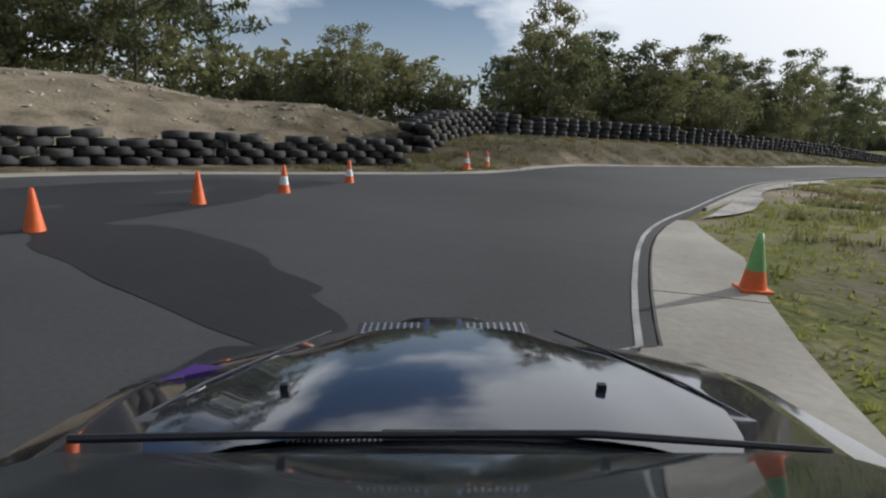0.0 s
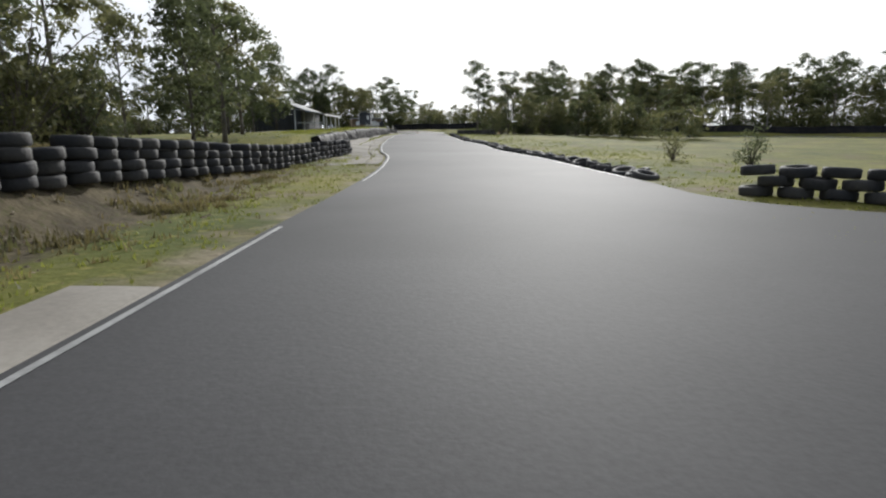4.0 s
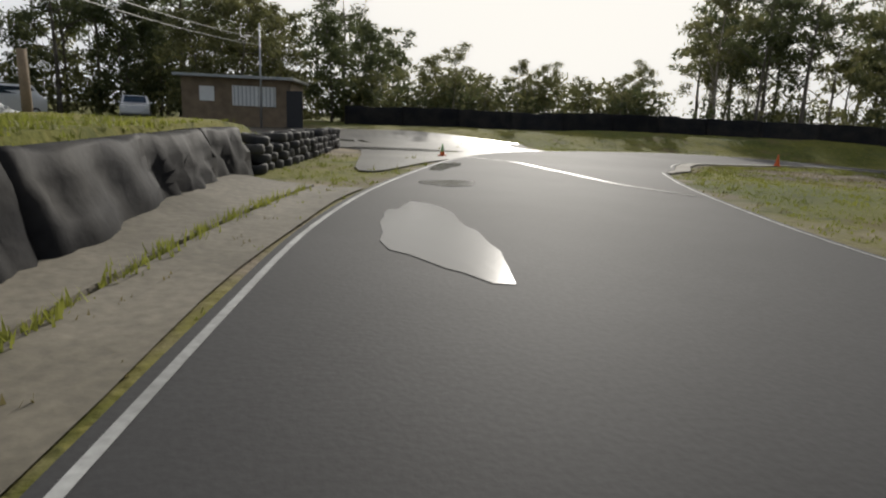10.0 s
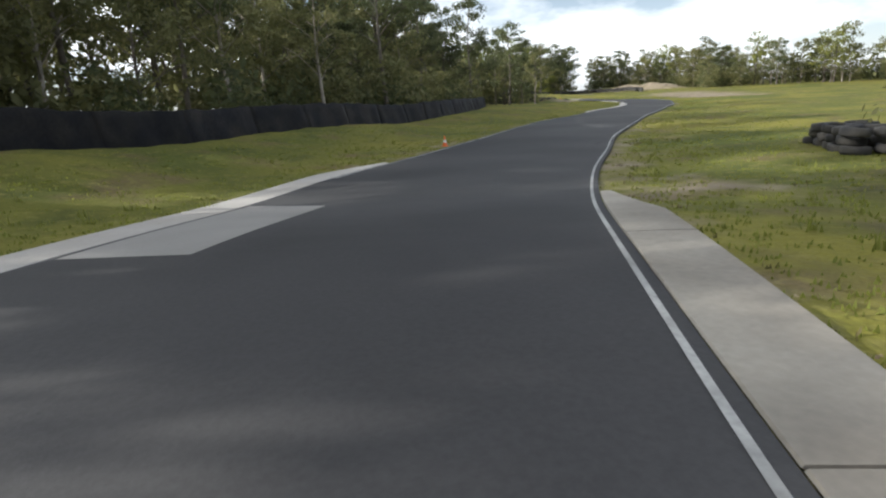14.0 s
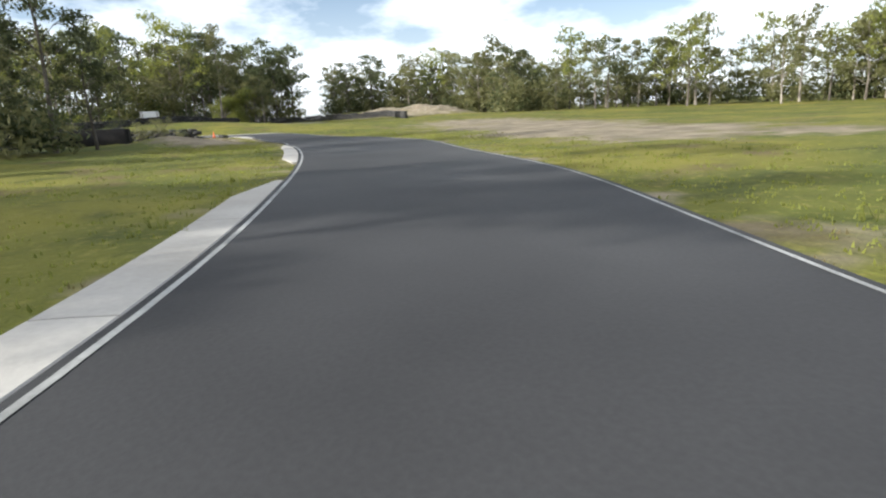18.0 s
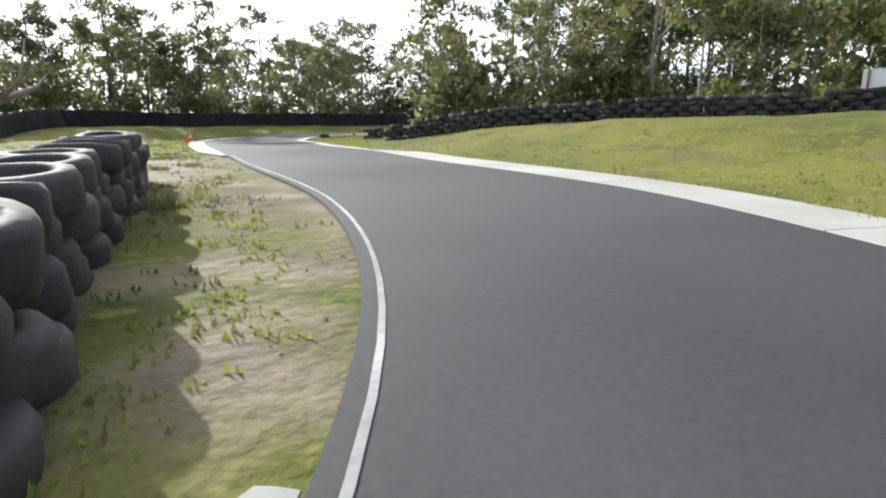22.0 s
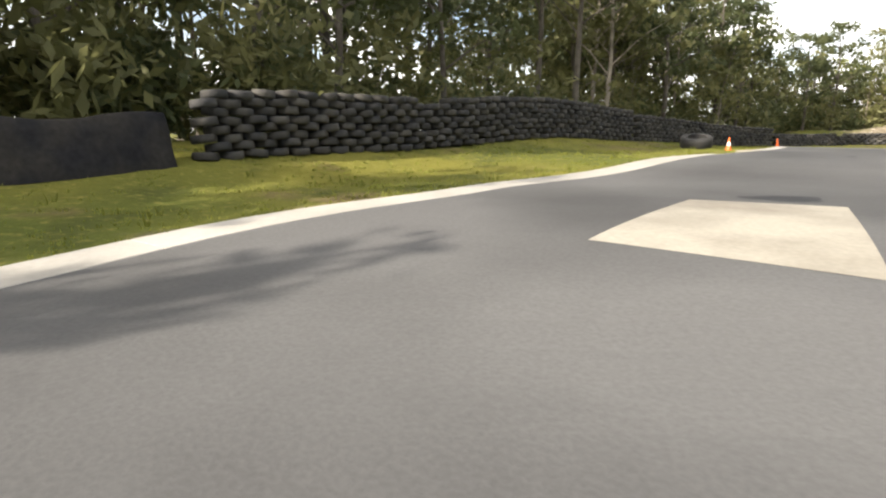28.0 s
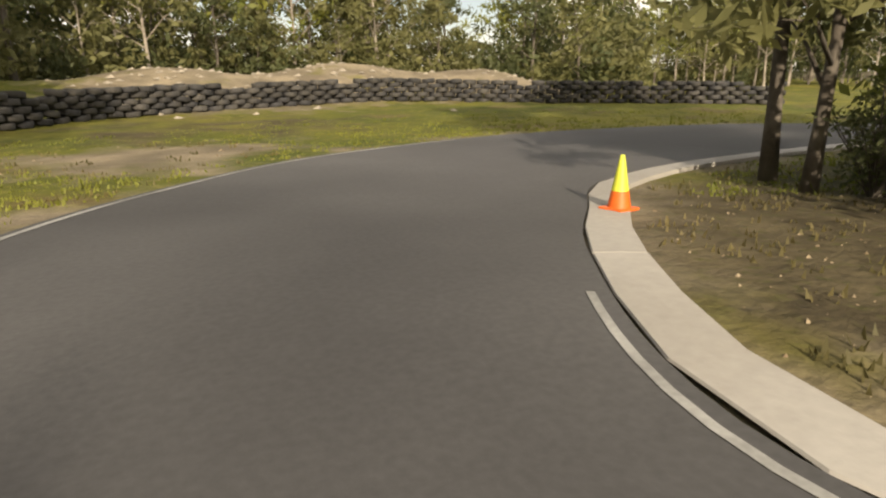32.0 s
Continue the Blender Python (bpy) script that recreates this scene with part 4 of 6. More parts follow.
# half-buried tyres along the edge of the straight
row = thing("tyre_row", "row of half-buried old tyres along the straight", "tyre barrier", pose(-2.5, 90, 0))
edge_ = curve_through(stretch(RIGHT, (-3.1, 62), (-4.4, 111)), 0.72)
for i, p in enumerate(edge_ + normals(edge_) * 0.42):
    if i % 17 != 16:
        piece("tyre", BURIED, row, pose(p[0] + 2.5 + rnd.uniform(-0.08, 0.08), p[1] - 90, ground(*p) + 0.07, rnd.uniform(-16, 16), rnd.uniform(-16, 16), rnd.uniform(0, 360)))
for x, y in ((-3.8, 114.4), (-3.9, 115.3), (-3.95, 116.1), (-4.0, 117.0), (-3.75, 122.6)):
    t = thing("tyre", "old black tyre lying at the track edge", "tyre", pose(x, y, ground(x, y) + 0.09, rnd.uniform(-8, 8), 5, 0), "loose tyres")
    piece("casing", BIG_TYRE, t, pose(0, 0, 0.02))
for x, y in ((127.1, 101.1), (156.86, 128.36), (161.7, 128.6)):
    t = thing("tyre", "single old tyre lying on worn grass", "tyre", pose(x, y, ground(x, y) + 0.12, 4, -6, 30), "loose tyres")
    piece("casing", BIG_TYRE, t, pose(0, 0, 0.0, 0, 0, 0) @ Matrix.Scale(1.05 if x < 140 else 0.85, 4))
t = thing("tractor_tyre", "big worn tractor tyre lying on rough grass", "tyre", pose(178.2, 98.9, ground(178.2, 98.9) + 0.3, -13, -4, 0), "loose tyres")
piece("casing", tyre_mesh(0.68, 0.5, 28), t, Matrix.Identity(4))
for up in (-1, 1):
    bm = bmesh.new()
    rings = lathe(bm, [(0.40, 0.20 * up), (0.45, 0.235 * up), (0.475, 0.25 * up), (0.455, 0.266 * up), (0.405, 0.23 * up)], 28)
    for k in range(28):
        bm.faces.new((rings[-1][k], rings[-1][(k + 1) % 28], rings[0][(k + 1) % 28], rings[0][k]))
    part("bead", bm, M["rubber"], t, "worn rim of the tyre opening", smooth_faces=True)


# ---- traffic cones ----
def cone(x, y, label, lower, upper, tip=None, h=0.52, tilt=0.0):
    home = thing("traffic_cone", label, "traffic cone", pose(x, y, ground(x, y) + (0.05 if near_road(np.array([x]), np.array([y]))[0] < 1.6 else 0.0), tilt, tilt * 0.6, rnd.uniform(0, 90)), "traffic cones")
    bm = bmesh.new()
    w = 0.26 * h
    box(bm, -w, -w, 0, w, w, 0.03, bevel=0.01)
    part("base", bm, lower if upper is not M["orange"] else M["orange"], home)
    cuts = [(0.03, 0.36, lower), (0.36, 0.64, upper), (0.64, 1.0, tip or upper)]
    for a, b, mat in cuts:
        bm = bmesh.new()
        r = lambda u: h * (0.185 * (1 - u) + 0.04)
        prof = [(r(a), a * h), (r(a * 0.5 + b * 0.5), (a + b) / 2 * h), (r(b), b * h)]
        rings = lathe(bm, prof, 18)
        if b == 1.0:
            bm.faces.new(rings[-1])
        part("sleeve", bm, mat, home, smooth_faces=True)
    return home


O, G_, L_, W_ = M["orange"], M["cone_green"], M["cone_lime"], M["cone_white"]
for x, y in ((-7.5, 1.0), (-8.5, 3.1)):
    cone(x, y, "orange traffic cone standing on dark asphalt", O, O)
for x, y in ((-9.2, 4.8), (-10.4, 6.9), (-12.7, 12.6), (-13.3, 14.1)):
    cone(x, y, "orange traffic cone with a white collar", O, W_, O)
cone(-1.8, 5.5, "orange traffic cone with a green upper half on a kerb", O, G_)
cone(-4.0, 46.6, "dark weathered traffic cone at a track corner", M["plastic"], M["plastic"])
cone(-3.8, 47.8, "dark weathered traffic cone at a track corner", M["plastic"], M["plastic"])
cone(-7.95, 158.0, "orange traffic cone with a green top at the pit exit", O, G_, None, 0.42)
cone(7.8, 162.5, "plain orange traffic cone on a concrete kerb", O, O)
cone(40.9, 155.0, "small red and white traffic cone on grass", O, W_, O, 0.38)
cone(128.9, 101.25, "orange traffic cone beside a tyre", O, O, None, 0.45)
cone(145.75, 126.2, "plain orange traffic cone beside a broad kerb", O, O, None, 0.44)
cone(147.8, 129.1, "orange traffic cone with a white collar on grass", O, W_, O)
cone(160.2, 128.9, "orange traffic cone with a green upper half", O, G_)
cone(176.4, 100.6, "orange traffic cone with a white collar on rough grass", O, W_, O)
cone(176.5, 91.0, "plain orange traffic cone leaning on the grass", O, O, None, 0.44, 6)
cone(170.0, 82.0, "orange traffic cone with a lime upper half on a kerb", O, L_)


# ---- trees ----
def leaf_mesh(centres, radii, count, size, rng_, droop=0.5):
    """Many small blades scattered in uneven clumps."""
    vs, fs = [], []
    for c, r in zip(centres, radii):
        n = max(6, int(count * (r / 1.0) ** 2))
        d = rng_.normal(size=(n, 3))
        d /= np.linalg.norm(d, axis=1)[:, None]
        p = np.array(c) + d * (r * rng_.uniform(0.1, 1.0, (n, 1)) ** 0.7) * (1.0, 1.0, 0.62)
        a = rng_.normal(size=(n, 3))
        a[:, 2] -= droop
        a /= np.linalg.norm(a, axis=1)[:, None]
        b = np.cross(a, rng_.normal(size=(n, 3)))
        b /= np.linalg.norm(b, axis=1)[:, None] + 1e-9
        ln = size * rng_.uniform(0.6, 1.35, (n, 1))
        wd = ln * rng_.uniform(0.28, 0.5, (n, 1))
        k = len(vs)
        quad = np.stack([p - a * ln * 0.5, p + b * wd * 0.5, p + a * ln * 0.5, p - b * wd * 0.5], 1).reshape(-1, 3)
        vs.extend(quad)
        fs.extend((k + 4 * i, k + 4 * i + 1, k + 4 * i + 2, k + 4 * i + 3) for i in range(n))
    return vs, fs


def tree(name, seed, h, label, bark, leaf, spread=0.3, first=0.25, limbs=13, clump=1.1, count=72, size=0.38, girth=0.0135, category="tree", forks=2):
    """A trunk with limbs that fork, and a clump of leaves at each end."""
    rng_ = np.random.default_rng(seed)
    home = thing(name, label, category, pose(0, 0, -80), "trees")
    bm = bmesh.new()
    bend = rng_.normal(0, 0.035, 2) * h
    tops, rad = [], []

    def spine(u):
        return np.array([bend[0] * u * u + 0.012 * h * math.sin(5 * u + seed), bend[1] * u * u + 0.012 * h * math.cos(4 * u + seed), h * 0.93 * u])

    us = np.linspace(0, 1, 9)
    tube(bm, [spine(u) - (0, 0, 0.15 if u == 0 else 0) for u in us], [h * girth * (1.25 if u == 0 else 1) * (1 - 0.86 * u) for u in us], 8)
    for i in range(limbs):
        u = first + (0.97 - first) * (i + rng_.uniform(0, 0.8)) / limbs
        a = i * 2.4 + rng_.uniform(-0.5, 0.5)
        base = spine(u)
        reach = h * spread * (1.15 - 0.75 * (u - first) / (1 - first)) * rng_.uniform(0.65, 1.15)
        rise = reach * rng_.uniform(0.35, 0.95)
        d = np.array([math.cos(a), math.sin(a), 0])
        mid = base + d * reach * 0.5 + (0, 0, rise * 0.62)
        end = base + d * reach + (0, 0, rise)
        r0 = h * girth * 0.42 * (1 - 0.6 * u)
        tube(bm, [base, mid, end], [r0, r0 * 0.6, r0 * 0.22], 5)
        tops.append(end)
        rad.append(clump * rng_.uniform(0.75, 1.25))
        for _ in range(forks):
            q = mid + (end - mid) * rng_.uniform(0, 0.8) + rng_.normal(0, 1, 3) * reach * 0.28 * (1, 1, 0.6)
            tube(bm, [mid, (mid + q) / 2 + (0, 0, 0.1), q], [r0 * 0.5, r0 * 0.3, r0 * 0.12], 4)
            tops.append(q)
            rad.append(clump * rng_.uniform(0.55, 1.0))
    tops.append(spine(1.0))
    rad.append(clump)
    part("trunk", bm, bark, home, smooth_faces=True)
    v, f = leaf_mesh(tops, rad, count, size, rng_)
    crown = mesh_ob("crown", v, f, leaf)
    crown.parent = home
    return home


def shrub(name, seed, h, label, leaf, count=150, size=0.17, category="shrub"):
    rng_ = np.random.default_rng(seed)
    home = thing(name, label, category, pose(0, 0, -80), "shrubs")
    bm = bmesh.new()
    cs, rs = [], []
    tube(bm, [(0, 0, -0.2), (0, 0, -0.05), (0, 0, 0.16 * h)], [h * 0.02, h * 0.02, h * 0.012], 6)
    for i in range(22):
        a = i * 2.4
        e = np.array([math.cos(a), math.sin(a), 0]) * h * rng_.uniform(0.05, 0.45) + (0, 0, h * rng_.uniform(0.12, 0.88))
        if name == "wattle":
            part("stem", bm, M["bark"], home)
            bm = bmesh.new()
        tube(bm, [(0, 0, -0.1), e * (0.5, 0.5, 0.55), e], [h * 0.011, h * 0.008, h * 0.003], 4)
        cs.append(e)
        rs.append(h * rng_.uniform(0.16, 0.27))
    part("stem", bm, M["bark"], home)
    v, f = leaf_mesh(cs, rs, count, size, rng_, 0.1)
    crown = mesh_ob("foliage", v, f, leaf)
    crown.parent = home
    return home


BK, PB = M["bark"], M["pale_bark"]
KINDS = [
    tree("gum_tree", 1, 14, "tall dark-barked gum tree with an open clumped crown", BK, M["leaf"], 0.27, 0.24, 15, 1.2),
    tree("gum_tree", 2, 16, "tall slender gum tree with a high open crown", BK, M["leaf"], 0.24, 0.36, 14, 1.2),
    tree("gum_tree", 3, 11, "spreading gum tree with dense olive foliage", BK, M["leaf_olive"], 0.32, 0.14, 16, 1.1),
    tree("gum_tree", 4, 13, "pale-barked gum tree with olive foliage", PB, M["leaf_olive"], 0.27, 0.26, 14, 1.15),
    tree("she_oak", 5, 10, "dense dark she-oak with drooping fine foliage", BK, M["leaf"], 0.25, 0.07, 18, 1.15, 52, 0.4),
    tree("gum_tree", 6, 9, "young gum tree with thin foliage", PB, M["leaf_olive"], 0.28, 0.22, 12, 0.95, 52, 0.35),
    tree("gum_tree", 7, 12, "spreading gum tree with sunlit yellow-green foliage", BK, M["leaf_bright"], 0.36, 0.22, 14, 1.1, 60, 0.36),
]
SHRUBS = [
    shrub("bush", 11, 2.6, "dense dark green bush at the forest edge", M["leaf"]),
    shrub("bush", 12, 1.9, "olive green bush at the forest edge", M["leaf_olive"]),
    shrub("bush", 13, 3.4, "tall leafy bush at the forest edge", M["leaf_olive"], 110, 0.2),
    shrub("wattle", 14, 5.2, "dense bright green wattle bush on a sandy verge", M["leaf_bright"], 300, 0.19),
]


def plant(kind, x, y, s=1.0, turn=None, sink=0.0):
    m = pose(x, y, ground(x, y) - sink, 0, 0, rnd.uniform(0, 360) if turn is None else turn)
    ob = copy_thing(kind, m)
    ob.scale = (s, s, s * rnd.uniform(0.92, 1.1))
    return ob


KEEP, COUNT = [], {"tree": 0, "bush": 0}
FAR = {}


def far_plant(kind, x, y, s):
    """Remembers a tree of the joined far woods."""
    FAR.setdefault(kind, []).append((x, y, ground(x, y), s, rnd.uniform(0, 6.28)))


def wood(edge, depth, count, kinds, smin=0.8, smax=1.25, low=0.5, near=9.0):
    """A belt of forest: trees scattered behind an edge line (to its left), shrubs along its front."""
    line = curve_through(edge, 0.5)
    n = normals(line)
    done = tries = 0
    while done < count and tries < count * 12:
        tries += 1
        i = rnd.randrange(len(line))
        d = depth * rnd.random() ** 1.3
        q = line[i] - n[i] * d
        if any((q[0] - a) ** 2 + (q[1] - b) ** 2 < 2.0**2 for a, b in KEEP):
            continue
        if near_road(np.array([q[0]]), np.array([q[1]]))[0] < 3.2:
            continue
        KEEP.append((q[0], q[1]))
        done += 1
        if d < near and COUNT["tree"] < 215:
            COUNT["tree"] += 1
            plant(rnd.choice(kinds), q[0], q[1], rnd.uniform(smin, smax))
        else:
            far_plant(rnd.choice(kinds), q[0], q[1], rnd.uniform(smin, smax) * 1.05)
    for k in range(int(len(line) * 0.5 * low)):
        i = rnd.randrange(len(line))
        d = rnd.uniform(-0.3, depth * 0.4)
        q = line[i] - n[i] * d
        if near_road(np.array([q[0]]), np.array([q[1]]))[0] > 3.0:
            if d < 2.5 and COUNT["bush"] < 200:
                COUNT["bush"] += 1
                plant(rnd.choice(SHRUBS[:3]), q[0], q[1], rnd.uniform(0.6, 1.2))
            else:
                far_plant(rnd.choice(SHRUBS[:3]), q[0], q[1], rnd.uniform(0.9, 1.6))


def far_woods(kind_list, name, label, skip, grow):
    """All remembered trees and bushes, joined: stems into one mesh, leaves into others by their kind."""
    for kind in kind_list:
        spots = FAR.get(kind, [])
        if not spots:
            continue
        for child in kind.children:
            if child.name.startswith("stem"):
                continue
            me = child.data
            v = np.empty(len(me.vertices) * 3)
            me.vertices.foreach_get("co", v)
            v = v.reshape(-1, 3)
            f = [tuple(p.vertices) for p in me.polygons]
            if child.name.startswith(("crown", "foliage")):
                v, f = v.reshape(-1, 4, 3), None
            big, faces_ = [], []
            base = 0
            for k, (x, y, z, s, a) in enumerate(spots):
                if f is None:
                    c = v[k % skip :: skip]
                    mid = c.mean(1, keepdims=True)
                    w = ((c - mid) * grow + mid).reshape(-1, 3)
                else:
                    w = v
                ca, sa = math.cos(a) * s, math.sin(a) * s
                big.append(np.stack([w[:, 0] * ca - w[:, 1] * sa + x, w[:, 0] * sa + w[:, 1] * ca + y, w[:, 2] * s + z], 1))
                if f is None:
                    faces_.extend((base + 4 * i, base + 4 * i + 1, base + 4 * i + 2, base + 4 * i + 3) for i in range(len(w) // 4))
                else:
                    faces_.extend(tuple(base + q for q in p) for p in f)
                base += len(w)
            big = np.concatenate(big)
            m2 = bpy.data.meshes.new(name)
            m2.from_pydata(big.tolist(), [], faces_)
            m2.materials.append(me.materials[0])
            tagged(new(name, m2), label, "woods", kind="stuff")


K0, K1, K2, K3, K4, K5, K6 = KINDS
# the wooded edges of the place, with the trees to the left of each line
wood([(-12, -30), (-19, -16), (-30, -8)], 22, 14, [K0, K2, K4], 0.8, 1.1)
wood([(-36, 10), (-30, 18), (-25, 25)], 20, 16, [K2, K4, K3], 0.32, 0.5, 4.0)
wood([(-21.5, 29), (-18, 40), (-17.5, 52), (-18, 62), (-20, 70)], 18, 50, [K0, K2, K4, K4, K3], 0.4, 0.68, 4.0)
wood([(-40, -26), (-42, -8), (-38, 6), (-34, 13)], 20, 52, [K0, K2, K4], 0.8, 1.1, 3.0)
wood([(-30, 70), (-36, 84), (-44, 100), (-50, 120), (-52, 140), (-48, 160)], 26, 56, [K0, K2, K4, K1], 0.55, 0.82, 3.0)
wood([(-46, 168), (-36, 181), (-22, 184), (-9, 184)], 24, 56, [K0, K1, K1, K2, K4], 0.66, 0.92, 3.0)
wood([(-8, 184), (-2, 183.5), (8, 185), (13, 185)], 26, 24, [K2, K5, K3, K4], 0.3, 0.52, 3.0)
wood([(16.5, 184.6), (20, 183.5), (28, 180), (38, 173.5), (50, 164), (62, 154), (74, 146), (86, 139), (96, 133)], 24, 116, [K0, K1, K1, K2, K3], 0.7, 0.95, 3.2)
wood([(98, 134), (106, 140), (116, 144), (124, 140)], 24, 34, [K0, K2, K3, K5], 0.55, 0.8, 3.0)
wood([(121, 111), (125.5, 121), (130.5, 128), (135.5, 136), (143, 143), (152, 148)], 22, 52, [K0, K1, K2, K3, K4], 0.5, 0.8, 3.0)
wood([(154, 148), (162, 148), (172, 145), (181, 140)], 22, 36, [K0, K1, K2, K3, K4], 0.55, 0.85, 3.0)
wood([(185.4, 122), (185.6, 113), (185.8, 104), (185.8, 93)], 18, 27, [K0, K1, K1, K0], 0.84, 0.98, 3.0)
wood([(180.6, 140.5), (184.6, 134.5), (186.4, 127), (187.2, 118)], 6, 20, [K2, K3, K4, K5], 0.5, 0.82, 3.0)
wood([(186, 91), (185.2, 82), (183.6, 74), (182.4, 67)], 16, 36, [K0, K1, K3, K2], 0.75, 1.0, 3.0)
wood([(184, 62), (174, 49), (164, 46), (152, 48), (140, 54)], 24, 56, [K2, K3, K4, K5, K0], 0.5, 0.78, 3.5)
wood([(155.5, 120), (157.5, 113), (158, 106), (159.5, 99), (161.5, 93)], 3.2, 12, [K3, K5, K2], 0.5, 0.8, 1.2)
for x, y, k, s in ((165.6, 113.5, 1, 1.1), (164.6, 110.5, 2, 0.95), (163.2, 104.5, 1, 1.15), (166.4, 93.0, 1, 0.6), (26.4, 151.2, 1, 1.1), (25.2, 150.2, 2, 0.7), (-0.6, 36.4, 1, 0.5), (1.5, 69.5, 1, 0.6), (2.6, 66.0, 0, 0.5), (126.8, 104.4, 0, 0.42), (125.6, 105.0, 1, 0.45), (167.0, 82.6, 0, 0.55), (165.2, 81.6, 1, 0.6), (166.2, 85.0, 3, 0.85), (166.4, 86.8, 3, 0.68), (165.4, 84.2, 3, 0.95), (164.2, 99.5, 3, 1.1), (162.6, 97.2, 3, 0.8), (165.4, 106.2, 3, 0.55), (128.2, 105.4, 2, 0.5), (129.2, 108.2, 0, 0.7), (127.8, 107.0, 1, 0.8), (131.0, 111.0, 2, 0.5)):
    plant(SHRUBS[k], x, y, s)
for x, y, k, s in ((162.4, 94.6, K6, 1.1), (161.6, 103.5, K6, 1.0), (160.6, 108.6, K6, 0.85), (188.8, 129.0, K1, 1.1), (191.6, 133.0, K1, 1.15), (190.4, 125.5, K3, 1.15), (187.3, 124.0, K1, 1.05), (164.2, 91.4, K0, 0.95), (161.8, 88.6, K3, 0.9), (166.0, 82.2, K2, 0.62), (167.3, 82.0, K2, 0.6), (166.8, 81.2, K0, 0.55), (164.7, 82.8, K0, 0.55), (163.2, 82.2, K5, 0.8), (-16.9, 73.5, K0, 0.6), (-17.4, 78.5, K2, 0.62), (-16.2, 68.0, K4, 0.55), (-26, 98, K4, 1.0), (-23, 94.5, K4, 0.8), (-29, 105, K0, 0.9), (-31, 95, K2, 0.9), (-19.4, 94.6, K4, 0.66), (-20.4, 91.8, K4, 0.5)):
    plant(k, x, y, s)
# grove on the infield behind a tyre wall
rg = random.Random(61)
for x, y, k, s in ((2.0, 146.2, K1, 0.68), (2.9, 147.2, K1, 0.64), (5.4, 136.0, K0, 0.64), (6.6, 137.6, K2, 0.72), (3.4, 138.5, K2, 0.52), (2.6, 142.0, K4, 0.46), (8.2, 134.0, K2, 0.56), (9.6, 138.0, K0, 0.5), (11.5, 135.5, K2, 0.5), (13.5, 139.0, K4, 0.55), (4.6, 132.6, K4, 0.4), (7.2, 130.6, K2, 0.42), (15.5, 134.0, K0, 0.5), (18.0, 137.0, K2, 0.6)):
    plant(k, x, y, s)
for k in range(26):
    u = rg.random()
    plant(SHRUBS[rg.choice((0, 0, 2))], 1.8 + 13 * u + rg.uniform(-0.6, 1.6), 140.5 - 8.5 * u + rg.uniform(-3, 3), rg.uniform(0.6, 0.95))
# far woods round the fields
wood([(96, 20), (120, 22), (150, 30), (172, 34), (190, 44)], 13, 52, [K3, K2, K5, K6], 0.7, 1.0, 3.0)
wood([(20, -26), (50, -18), (76, 0), (96, 20)], 24, 66, [K0, K2, K4, K3], 0.8, 1.1, 3.0)
wood([(30, 126), (20, 130), (8, 143)][::-1], 10, 14, [K0, K4, K2, K1], 0.33, 0.5, 2.0)
far_woods(KINDS, "far_woods", "dense dark gum forest behind the front trees", 3, 1.55)
far_woods(SHRUBS, "undergrowth", "dense dark undergrowth beneath the forest", 6, 2.1)
for k in KINDS + SHRUBS:
    for o in (*k.children_recursive, k):
        bpy.data.objects.remove(o)


